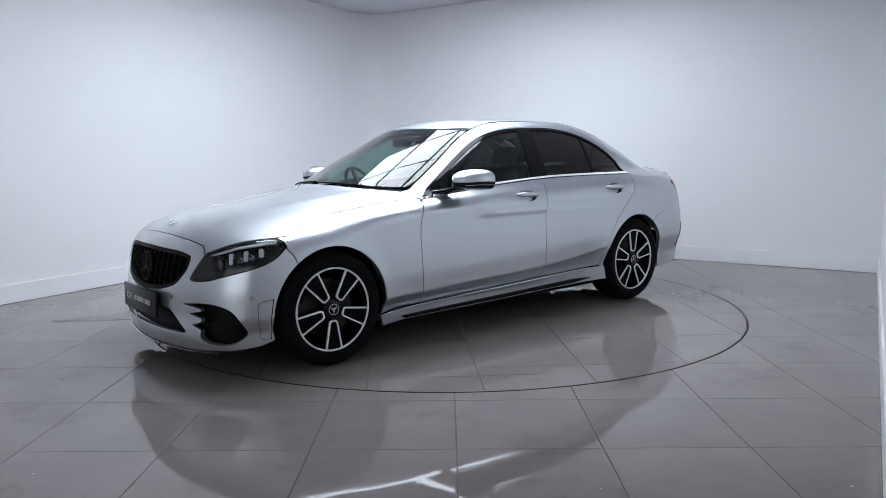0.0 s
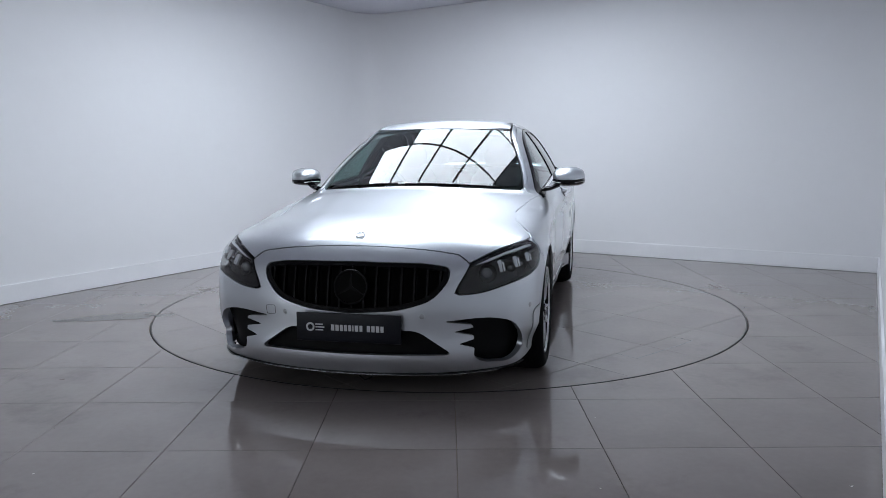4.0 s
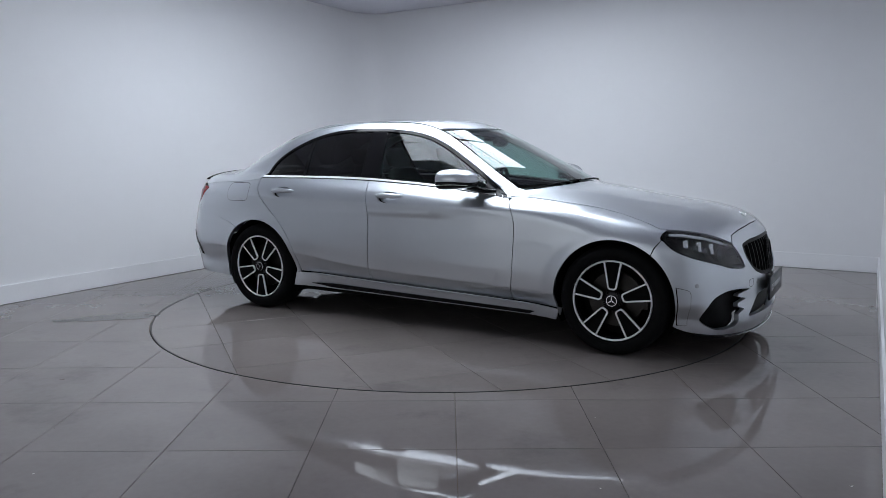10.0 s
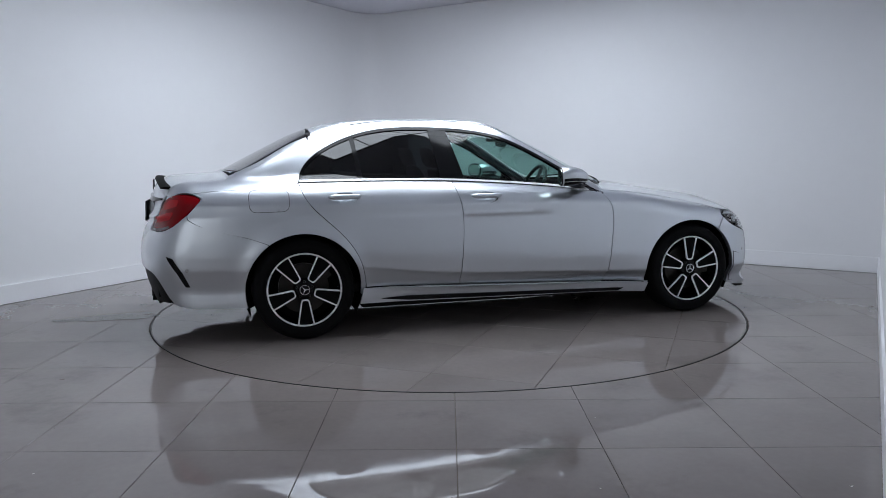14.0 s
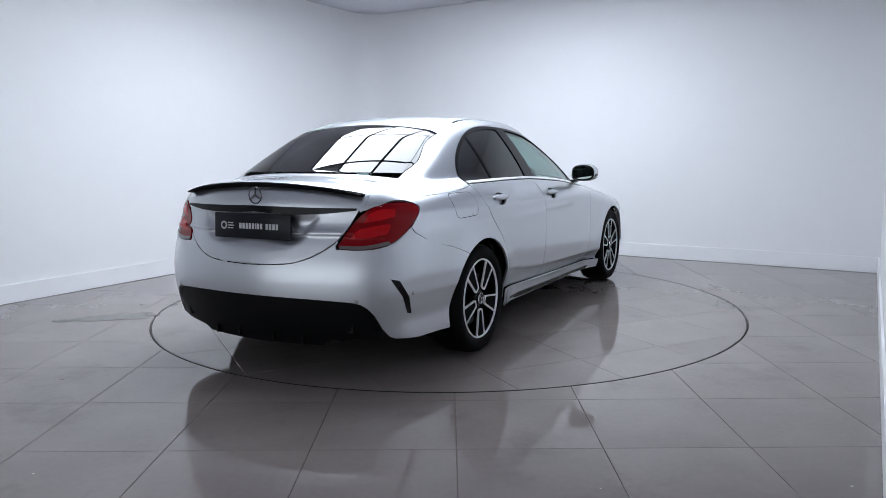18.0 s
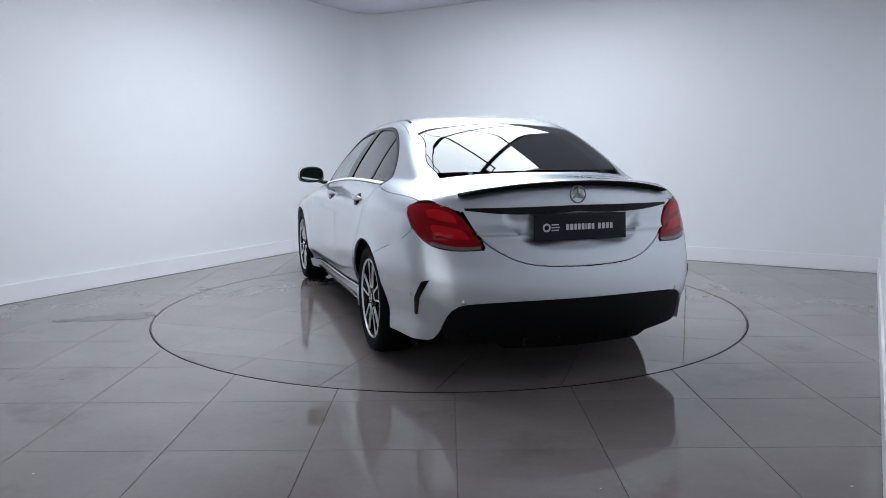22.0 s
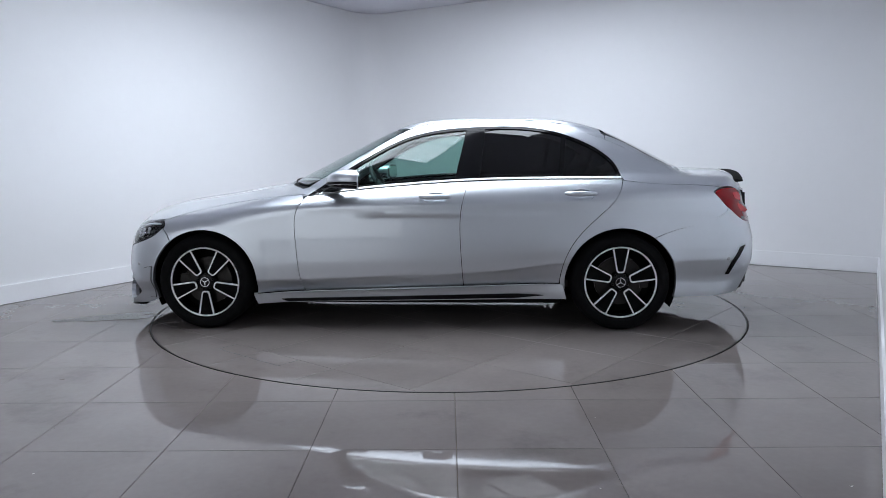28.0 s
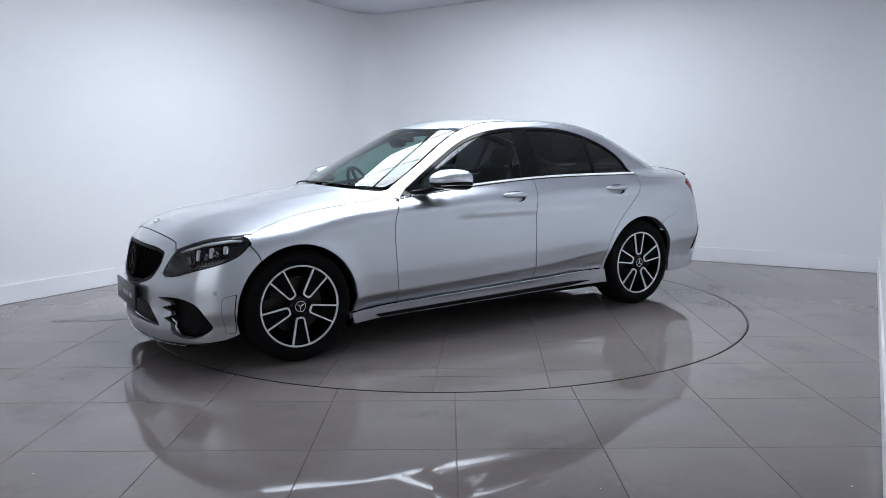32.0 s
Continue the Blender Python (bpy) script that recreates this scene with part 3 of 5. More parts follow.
def arc(cx, cz, r, a0, a1, n=24):
    return [(cx + r * math.cos(radians(a0 + (a1 - a0) * k / n)), cz + r * math.sin(radians(a0 + (a1 - a0) * k / n))) for k in range(n + 1)]


def area(poly):
    return 0.5 * sum(poly[i - 1][0] * poly[i][1] - poly[i][0] * poly[i - 1][1] for i in range(len(poly)))


def inset(poly, d):
    """Moves an outline inwards by d."""
    if not d:
        return poly
    s = 1 if area(poly) > 0 else -1
    P = np.array(poly, float)
    keep = np.hypot(*(P - np.roll(P, 1, 0)).T) > 1e-6
    P = P[keep]
    e0, e1 = P - np.roll(P, 1, 0), np.roll(P, -1, 0) - P
    n0 = np.stack([-e0[:, 1], e0[:, 0]], 1) / np.linalg.norm(e0, axis=1, keepdims=True)
    n1 = np.stack([-e1[:, 1], e1[:, 0]], 1) / np.linalg.norm(e1, axis=1, keepdims=True)
    m = n0 + n1
    m = m / np.maximum(np.linalg.norm(m, axis=1, keepdims=True), 0.3)
    c = np.clip((m * n1).sum(1), 0.5, 1)[:, None]
    return [tuple(p) for p in P + s * d * m / c]


def inside(poly, q):
    P = np.array(poly)
    r = np.zeros(len(q), bool)
    for a, b in zip(P, np.roll(P, -1, 0)):
        c = (a[1] > q[:, 1]) != (b[1] > q[:, 1])
        if c.any():
            r ^= c & (q[:, 0] < (b[0] - a[0]) * (q[:, 1] - a[1]) / (b[1] - a[1] + 1e-15) + a[0])
    return r


def dense(loop, step):
    """Adds points to a loop so that no side is longer than step."""
    out = []
    for a, b in zip(loop, loop[1:] + loop[:1]):
        n = max(1, math.ceil(math.dist(a, b) / step))
        out += [(a[0] + (b[0] - a[0]) * k / n, a[1] + (b[1] - a[1]) * k / n) for k in range(n)]
    return out


def cells(loops, step, lines=()):
    """Fills outlines with a fine triangle mesh in their plane."""
    loops = [dense(l, step) for l in loops]
    P = np.array(loops[0])
    lo, hi = P.min(0), P.max(0)
    n = np.maximum(np.ceil((hi - lo) / step).astype(int), 1)
    q = np.stack(np.meshgrid(np.linspace(lo[0], hi[0], n[0] + 1), np.linspace(lo[1], hi[1], n[1] + 1), indexing="ij"), -1).reshape(-1, 2)
    ins = np.zeros(len(q), bool)
    for l in loops:
        ins ^= inside(l, q)
    q = q[ins]
    for z, offs in lines:
        q = q[(q[:, 1] - z(q[:, 0]) < offs[0] - 0.012) | (q[:, 1] - z(q[:, 0]) > offs[-1] + 0.012)]
        x = np.arange(lo[0], hi[0], 0.012)
        e = np.array([(a, float(z(a)) + o) for o in offs for a in x])
        ins = np.zeros(len(e), bool)
        for l in loops:
            ins ^= inside(l, e)
        q = np.vstack([q, e[ins]])
    edge = np.array([p for l in loops for p in l])
    if len(q):
        d = np.min(np.hypot(q[:, None, 0] - edge[None, :, 0], q[:, None, 1] - edge[None, :, 1]), 1)
        q = q[d > 0.55 * step]
    verts, edges = [], []
    for l in loops:
        k = len(verts)
        verts += [Vector(p) for p in l]
        edges += [(k + a, k + (a + 1) % len(l)) for a in range(len(l))]
    verts += [Vector(p) for p in q]
    v, _, faces, *_ = geometry.delaunay_2d_cdt(verts, edges, [], 0, 1e-6)
    v = np.array([tuple(p) for p in v])
    f = np.array(faces)
    c = v[f].mean(1)
    ins = np.zeros(len(c), bool)
    for l in loops:
        ins ^= inside(l, c)
    return v, f[ins].tolist()


FOLDS = ((LOW_CREASE, (-0.030, -0.020, -0.0115, -0.003, 0.006, 0.016)), (CREASE, (-0.024, -0.012, 0.0, 0.012, 0.024)))


def skin(name, kind, outline, material, parent, holes=(), gap=0.0022, step=0.025, level=0.0, depth=0.014, fn=solid, mirror=False, shape=None, label="", lens=None):
    """A panel cut from the skin: its outline lies in the plane of the cast; level sinks it, depth is its folded edge.
    shape(p, n) may push its points in or out."""
    outer = inset(outline, gap)
    holes = [inset(h, -gap) for h in holes]
    uv, quads = cells([list(outer), *[list(h) for h in holes]], step, FOLDS if kind == "side" and material is PAINT else ())
    p = cast(kind, uv, fn, level)
    nrm = normal(p, fn)
    if shape:
        p = shape(p, nrm)
    # the faces' turn: outward
    a, b, c = (p[[q[k] for q in quads]] for k in (0, 1, 2))
    if np.mean(np.einsum("ij,ij->i", np.cross(b - a, c - a), nrm[[q[0] for q in quads]])) < 0:
        quads = [q[::-1] for q in quads]
    edge, back = {}, {}
    for q in quads:
        for i in range(len(q)):
            edge[(q[i - 1], q[i])] = True
    rim = [(i, j) for i, j in edge if (j, i) not in edge]
    verts, normals = list(map(tuple, p)), list(map(tuple, nrm))
    if depth:
        for i, j in rim:
            ids = []
            for k in (j, i):
                for s in (0.0, depth):
                    if (k, s) not in back:
                        back[(k, s)] = len(verts)
                        verts.append(tuple(p[k] - nrm[k] * s))
                        normals.append(None)
                    ids.append(back[(k, s)])
            quads.append([ids[0], ids[2], ids[3], ids[1]])
    sides = [1, -1] if mirror else [1]
    made = []
    for s in sides:
        me = bpy.data.meshes.new(name)
        v = [(x, y * s, z) for x, y, z in verts]
        me.from_pydata(v, [], quads if s == 1 else [q[::-1] for q in quads])
        me.update()
        me.shade_smooth()
        vn = [Vector(me.vertices[i].normal) if n is None else Vector((n[0], n[1] * s, n[2])) for i, n in enumerate(normals)]
        if not shape:
            me.normals_split_custom_set_from_vertices(vn)
        made.append(hang(name, me, material, parent, label))
    return made


def on_nose(y, z, level=0.0):
    """The arc at which a point of the front, given by y and z, lies."""
    s = cast_front(y, z)
    return math.atan2(y, s - NOSE_X)


def cast_front(y, z, sign=1):
    lo, hi = 0.8, 2.5
    for _ in range(40):
        m = (lo + hi) / 2
        if solid(np.array([m * sign]), np.array([y]), np.array([z]))[0] > 0:
            lo = m
        else:
            hi = m
    return lo * sign


def on_tail(y, z):
    return math.atan2(y, TAIL_X - cast_front(y, z, -1))


def side_y(x, z):
    return float(cast("side", np.array([[x, z]]))[0, 1])


def nose_pts(*pts):
    """Outline points of the nose: (y, z) seen from ahead, or (x, z, 's') seen from the side."""
    return [(math.atan2(side_y(p[0], p[1]), p[0] - NOSE_X), p[1]) if len(p) > 2 else (on_nose(*p), p[1]) for p in pts]


def tail_pts(*pts):
    return [(math.atan2(side_y(p[0], p[1]), TAIL_X - p[0]), p[1]) if len(p) > 2 else (on_tail(*p), p[1]) for p in pts]


# ---------- the car ----------
WB, HUB_Z, TYRE_R = 1.42, 0.328, 0.331
car = tagged(new("car"), "silver metallic saloon car with black trim and dark-tinted windows", "car")

ARCH_F, ARCH_R = 0.365, 0.370
belt = line((0.72, 0.914), (0.33, 0.960), (-0.08, 0.993), (-0.40, 1.011), (-1.0, 1.021), (-1.43, 1.021))
glass_top = line((0.70, 0.922), (0.50, 1.055), (0.25, 1.205), (0.04, 1.305), (-0.20, 1.360), (-0.50, 1.381), (-0.77, 1.378), (-1.00, 1.341), (-1.20, 1.266), (-1.34, 1.178), (-1.405, 1.103), (-1.432, 1.025))
gap_a = line((0.71, 0.917), (0.762, 0.83), (0.776, 0.60), (0.762, 0.41), (0.737, 0.258))
gap_b = line((-0.402, 1.011), (-0.358, 0.85), (-0.350, 0.56), (-0.366, 0.298))
gap_c = line((-1.432, 1.021), (-1.410, 0.950), (-1.296, 0.805), (-1.115, 0.618), (-1.040, 0.468), (-1.012, 0.322))
door_low = lambda x: 0.258 + (0.737 - x) * 0.0365


def cut_at(pts, x0, x1):
    """The stretch of a line between two x, ends worked out."""
    q = sorted(pts)
    xs, zs = [p[0] for p in q], [p[1] for p in q]
    z = lambda x: float(np.interp(x, xs, zs))
    lo, hi = min(x0, x1), max(x0, x1)
    out = [(lo, z(lo))] + [p for p in q if lo + 0.004 < p[0] < hi - 0.004] + [(hi, z(hi))]
    return out if x0 < x1 else out[::-1]


def lift(pts, d):
    return [(x, z + d) for x, z in pts]


cup = lambda x, z: [(x + 0.084 * math.cos(a), z + 0.036 * math.sin(a)) for a in (2 * math.pi * k / 24 for k in range(24))]
HANDLES = ((-0.178, 0.900), (-1.148, 0.917))
# doors
skin("front_door", "side", cut_at(belt, -0.402, 0.71) + gap_a[1:] + gap_b[::-1][:-1], PAINT, car, holes=[cup(*HANDLES[0])], mirror=True, label="silver front door panel")
skin("rear_door", "side", cut_at(belt, -1.432, -0.402) + gap_b[1:] + gap_c[::-1][:-1], PAINT, car, holes=[cup(*HANDLES[1])], mirror=True, label="silver rear door panel")
for h in HANDLES:
    skin("handle_cup", "side", inset(cup(*h), -0.006), PAINT, car, mirror=True, gap=0, level=0.034, depth=0)
# sills
skin("sill", "side", [(1.085, door_low(1.085) - 0.002), (-1.035, door_low(-1.035) - 0.002), (-1.062, 0.215), (-0.9, 0.208), (0.95, 0.174), (1.06, 0.172)], PAINT, car, mirror=True, gap=0.002, level=-0.026, depth=0.012)
skin("sill_blade", "side", round_loop([(0.90, 0.203), (-0.72, 0.246, 0.03), (-0.92, 0.238, 0.02), (-0.72, 0.216, 0.03), (0.86, 0.184)]), BLACK_GLOSS, car, mirror=True, gap=0, level=-0.036, step=0.03, depth=0.012, label="gloss black sill blade")
# front wings
wing_line = [(0.742, 0.925), (0.90, 0.914), (1.07, 0.893), (1.30, 0.858), (1.52, 0.810), (1.665, 0.766)]
wing_top = line(*wing_line)
wing = wing_top + [(1.686, 0.745), (1.682, 0.735), (1.697, 0.705), (1.662, 0.660)] + [p for p in arc(WB, HUB_Z, ARCH_F, 52, 208, 40) if p[1] > 0.19] + [(1.088, 0.245), (0.742, 0.260)] + gap_a[::-1][1:-1]
skin("front_wing", "side", wing, PAINT, car, mirror=True, label="silver front wing")
# rear quarter panels
hip_line = [(-1.436, 1.012), (-1.60, 0.992), (-1.80, 0.982), (-2.00, 0.972), (-2.09, 0.962)]
hip = line(*hip_line)
quarter = gap_c[:-1] + [(-1.018, 0.315), (-1.03, 0.262)] + [p for p in arc(-WB, HUB_Z, ARCH_R, -14, 125, 40) if p[1] > 0.262] + line((-1.645, 0.638), (-1.78, 0.685), (-2.05, 0.762), (-2.115, 0.800)) + [(-2.125, 0.828), (-2.034, 0.928), (-2.04, 0.938)] + hip[::-1]
skin("rear_wing", "side", quarter, PAINT, car, mirror=True, label="silver rear quarter panel")


# the roof's outer line, and the same line seen from above
rail = line((0.76, 0.930), (0.50, 1.085), (0.25, 1.236), (0.04, 1.340), (-0.20, 1.396), (-0.50, 1.414), (-0.80, 1.408), (-1.10, 1.362), (-1.34, 1.285), (-1.56, 1.185), (-1.74, 1.095), (-1.86, 1.035), n=6)


def above(pts, shift=0.0):
    """A line of the side, seen from above, moved inwards by shift."""
    q = cast("side", np.array(pts))
    return [(x, float(y) - shift) for (x, z), y in zip(pts, q[:, 1])]


def top_strip(name, a, b, material, **kw):
    """A panel between two lines seen from above, on both sides of the car."""
    for s in (1, -1):
        skin(name, "top", [(x, y * s) for x, y in a] + [(x, y * s) for x, y in b[::-1]], material, car, **kw)


both = lambda half: half + [(x, -y) for x, y in half[::-1]]
part_rail = lambda x0, x1, d: cut_at(above(rail, d), x0, x1)
# bonnet
wing_up = above(wing_line)
lamp_low = nose_pts((0.53, 0.526), (0.63, 0.535), (0.735, 0.565), (1.865, 0.612, "s"), (1.745, 0.668, "s"), (1.705, 0.705, "s"))
lamp_top = nose_pts((1.690, 0.733, "s"), (1.715, 0.748, "s"), (1.80, 0.752, "s"), (0.725, 0.738), (0.64, 0.703), (0.572, 0.668))
lamp_edge = cast("nose", np.array(line(*lamp_top, n=4)))
hood_side = line(*wing_up) + [(float(p[0]) - 0.002, float(p[1]) - 0.003) for p in lamp_edge[4:]]
hood = hood_side + line((2.008, 0.515), (2.038, 0.26), (2.050, 0.0), (2.038, -0.26), (2.008, -0.515)) + [(x, -y) for x, y in hood_side[::-1]] + line((0.76, -0.68), (0.88, -0.45), (0.955, 0.0), (0.88, 0.45), (0.76, 0.68))
skin("bonnet", "top", hood, PAINT, car, label="silver bonnet with two raised lines")
top_strip("seam_bed", [(x, y - 0.022) for x, y in line(*wing_up)], [(x, y + 0.010) for x, y in line(*wing_up)], PAINT, gap=0, depth=0, level=0.0035)
# windscreen, roof, rear window and the pillars between
PW = 0.042
ws_side = [p for p in above(rail, PW) if 0.03 < p[0] < 0.72]
ws_low = line((0.725, 0.655), (0.85, 0.43), (0.925, 0.0), (0.85, -0.43), (0.725, -0.655))
ws_top = line((ws_side[-1][0], -ws_side[-1][1]), (0.135, -0.30), (0.170, 0.0), (0.135, 0.30), ws_side[-1])
skin("windscreen", "top", ws_low + [(x, -y) for x, y in ws_side[1:-1]] + ws_top + ws_side[::-1][1:-1], GLASS_CLEAR, car, gap=0.003, depth=0.004, label="green-tinted windscreen")
skin("windscreen_band", "top", ws_top + line((0.09, 0.50), (0.175, 0.30), (0.20, 0.0), (0.175, -0.30), (0.09, -0.50)), BLACK_GLOSS, car, gap=0.002, depth=0.0, level=0.005)
skin("scuttle", "top", ws_low + line((0.765, -0.645), (0.875, -0.43), (0.955, 0.0), (0.875, 0.43), (0.765, 0.645)), BLACK_SATIN, car, gap=-0.004, level=0.018, depth=0, label="black cowl below the windscreen")
top_strip("pillar_foot", [(0.62, 0.72), (0.74, 0.672), (0.85, 0.640)], [(0.62, 0.80), (0.74, 0.80), (0.85, 0.80)], PAINT, gap=0, depth=0, level=0.005)
roof_side = [p for p in above(rail, PW) if -1.33 < p[0] < 0.035]
rw_side = line((-1.352, roof_side[-1][1] - 0.004), (-1.50, 0.545), (-1.66, 0.590), (-1.80, 0.575))
rw_low = line((-1.81, 0.57), (-1.88, 0.30), (-1.905, 0.0), (-1.88, -0.30), (-1.81, -0.57))
rw_top = line((-1.352, -roof_side[-1][1] + 0.004), (-1.325, -0.25), (-1.315, 0.0), (-1.325, 0.25), rw_side[0])
rear_win = rw_side + rw_low + [(x, -y) for x, y in rw_side[::-1]] + rw_top[1:-1]
skin("rear_window", "top", rear_win, GLASS_DARK, car, gap=0.003, depth=0.004, label="dark-tinted rear window")
skin("rear_window_edge", "top", rear_win, BLACK_GLOSS, car, holes=[inset(rear_win, 0.022)], gap=0.003, depth=0.0, level=0.005)
rf_front = line((roof_side[0][0], roof_side[0][1]), (0.125, 0.28), (0.160, 0.0), (0.125, -0.28), (roof_side[0][0], -roof_side[0][1]))
rf_back = line((roof_side[-1][0], -roof_side[-1][1]), (-1.315, -0.25), (-1.305, 0.0), (-1.315, 0.25), roof_side[-1])
skin("roof", "top", rf_front + [(x, -y) for x, y in roof_side[1:-1]] + rf_back + roof_side[::-1][1:-1], PAINT, car, label="silver roof panel")
top_strip("roof_moulding", part_rail(0.04, -1.06, PW), part_rail(0.04, -1.06, PW - 0.008), BLACK_GLOSS, gap=0, depth=0, level=0.003, label="black roof moulding")
top_strip("roof_ditch_end", part_rail(-1.05, -1.34, PW + 0.004), part_rail(-1.05, -1.34, PW - 0.016), PAINT, gap=0, depth=0, level=0.0008)
top_strip("roof_edge", part_rail(0.75, -1.34, PW - 0.012), part_rail(0.75, -1.34, 0.0), PAINT, gap=0.0005)
pillar_in = [(x, y + 0.003) for x, y in rw_side] + [(-1.87, 0.575)]
pillar_out = part_rail(-1.34, -1.87, 0.0)
top_strip("rear_pillar", pillar_in, pillar_out, PAINT, gap=0.0005)
# shoulders beside the boot lid
hip_up = above(hip)
lid_side = [(-1.875, 0.588), (-2.02, 0.606), (-2.18, 0.618), (-2.255, 0.622)]
for s in (1, -1):
    sh = [(-1.44, hip_up[0][1])] + [p for p in pillar_out[::-1] if p[0] > -1.85 and p[0] < -1.45][::-1] + [(-1.86, 0.60)] + line(*lid_side)[1:] + [(-2.215, 0.69)] + hip_up[::-1]
    skin("rear_shoulder", "top", [(x, y * s) for x, y in sh], PAINT, car, gap=0.0005)
side_frame = rail + [(-1.80, 1.030), (-1.60, 1.024), (-1.435, 1.020)] + glass_top[::-1]
skin("side_frame", "side", side_frame, PAINT, car, mirror=True, gap=0.001, depth=0.03, label="silver roof pillar frame round the side windows")
dlo = cut_at(belt, -1.428, 0.70) + glass_top
skin("window_trim", "side", dlo, BLACK_GLOSS, car, holes=[inset(dlo, 0.020)], mirror=True, gap=0.0015, depth=0.02, level=-0.002, label="gloss black window surround")
low_trim = cut_at(lift(belt, 0.006), -1.425, 0.62) + cut_at(lift(belt, 0.018), 0.60, -1.425)
skin("belt_strip", "side", low_trim, SATIN_METAL, car, mirror=True, gap=0, depth=0.006, level=-0.008, step=0.03, label="satin metal strip under the side windows")


def pane(x_front, x_back, lean_f, lean_b):
    """A side window between two leaning pillars."""
    inner = inset(dlo, 0.018)
    f = half_plane(inner, 1.0, lean_f, x_front + lean_f)
    return half_plane(f, -1.0, -lean_b, -(x_back + lean_b))


skin("front_window", "side", pane(0.52, -0.31, 0.0, 0.23), GLASS_CLEAR, car, mirror=True, gap=0, depth=0.004, level=0.006, label="green-tinted front side window")
skin("rear_side_window", "side", pane(-0.475, -1.005, 0.11, 0.11), GLASS_DARK, car, mirror=True, gap=0, depth=0.004, level=0.006, label="dark-tinted rear side window")
skin("quarter_window", "side", pane(-1.035, -1.46, 0.11, 0.0), GLASS_DARK, car, mirror=True, gap=0, depth=0.004, level=0.006, label="dark-tinted quarter window")
skin("pillar_cover", "side", pane(-0.302, -0.475, 0.23, 0.11), BLACK_GLOSS, car, mirror=True, gap=0.001, depth=0.02, level=-0.001, label="gloss black pillar cover")
skin("window_divider", "side", pane(-1.005, -1.035, 0.11, 0.11), BLACK_GLOSS, car, mirror=True, gap=0.0, depth=0.01, level=0.002)
skin("mirror_corner", "side", pane(0.72, 0.52, 0.0, 0.0), BLACK_GLOSS, car, mirror=True, gap=0.0, depth=0.01, level=0.002)

# ----- front -----
span = lambda half: [(-u, v) for u, v in half[::-1]][:-1] + half
full = lambda half: half + [(-u, v) for u, v in half[::-1] if abs(u) > 1e-6]
lamp_f = line(*lamp_low, n=4) + line(*lamp_top, n=4) + nose_pts((0.53, 0.57), (0.515, 0.540))
hood_low = [(math.atan2(float(p[1]), float(p[0]) - NOSE_X), float(p[2])) for p in cast("top", np.array(line((2.050, 0.0), (2.038, 0.26), (2.008, 0.515))))] + lamp_top[-1:]
arch_nose = nose_pts(*[(x, z, "s") for x, z in arc(WB, HUB_Z, ARCH_F, 52, -19, 20)])
bumper_half = hood_low + nose_pts((0.522, 0.57), (0.508, 0.536)) + line(*lamp_low, n=4) + nose_pts((1.697, 0.703, "s"), (1.664, 0.660, "s")) + arch_nose + nose_pts((1.785, 0.197, "s")) + line(*nose_pts((1.84, 0.178, "s"), (1.93, 0.168, "s"), (0.72, 0.160), (0.55, 0.146), (0.25, 0.138), (0.0, 0.137)), n=5)
grille_half = round_loop([(0.0, 0.683), (0.36, 0.676, 0.08), (0.482, 0.655, 0.05), (0.475, 0.59, 0.06), (0.40, 0.500, 0.12), (0.24, 0.452, 0.10), (0.0, 0.437), (0.0, 0.55)])
grille_yz = [p for p in grille_half if p[0] > 1e-6]
grille_yz = [(0.0, 0.683)] + [p for p in grille_yz] + [(0.0, 0.437)]
grille = full(nose_pts(*grille_yz))
intake_low = full(nose_pts(*round_loop([(0.0, 0.355), (0.33, 0.352, 0.04), (0.50, 0.238, 0.04), (0.0, 0.222), (0.0, 0.3)])[0:-2]))
# the topmost thin prong is cut to stand for the shadow under the lip
intake_side = nose_pts(*round_loop([(0.470, 0.398, 0.004), (0.590, 0.384, 0.01), (0.600, 0.366, 0.008), (0.510, 0.347, 0.004), (0.598, 0.331, 0.008), (0.602, 0.309, 0.008), (0.535, 0.288, 0.004), (0.605, 0.270, 0.01), (0.600, 0.225, 0.03), (0.640, 0.198, 0.03), (0.760, 0.192, 0.05), (0.812, 0.235, 0.05), (0.818, 0.315, 0.06), (0.780, 0.388, 0.07), (0.690, 0.412, 0.06), (0.600, 0.411, 0.03)]))
flip = lambda poly: [(-u, v) for u, v in poly]
bumper_f = full(bumper_half)
skin("front_bumper", "nose", bumper_f, PAINT, car, holes=[grille, intake_low, intake_side, flip(intake_side)], step=0.022, depth=0.03, label="silver front bumper")
skin("grille_backing", "nose", inset(grille, -0.01), DARK, car, gap=0, level=0.075, depth=0)
skin("grille_surround", "nose", inset(grille, 0.002), BLACK_SATIN, car, holes=[inset(grille, 0.02)], gap=0, level=0.008, depth=0.03, label="gloss black grille surround")
skin("intake_backing", "nose", inset(intake_low, -0.01), DARK, car, gap=0, level=0.09, depth=0)
skin("intake_mesh", "nose", inset(intake_low, -0.014), BLACK_SATIN, car, gap=0, level=0.05, depth=0.0)
skin("corner_intake", "nose", inset(intake_side, -0.012), BLACK_SATIN, car, gap=0, level=0.06, depth=0, mirror=True)
skin("wing_flange", "side", [(1.58, 0.803), (1.66, 0.775), (1.712, 0.756), (1.694, 0.738), (1.688, 0.720), (1.64, 0.70)], PAINT, car, gap=0, level=0.004, depth=0, mirror=True)
skin("headlamp_lens", "nose", lamp_f, LENS, car, mirror=True, gap=0.004, depth=0.004, label="clear headlamp lens")
skin("headlamp_housing", "nose", lamp_f, BLACK_GLOSS, car, mirror=True, gap=0.001, depth=0, level=0.055, label="black headlamp housing")
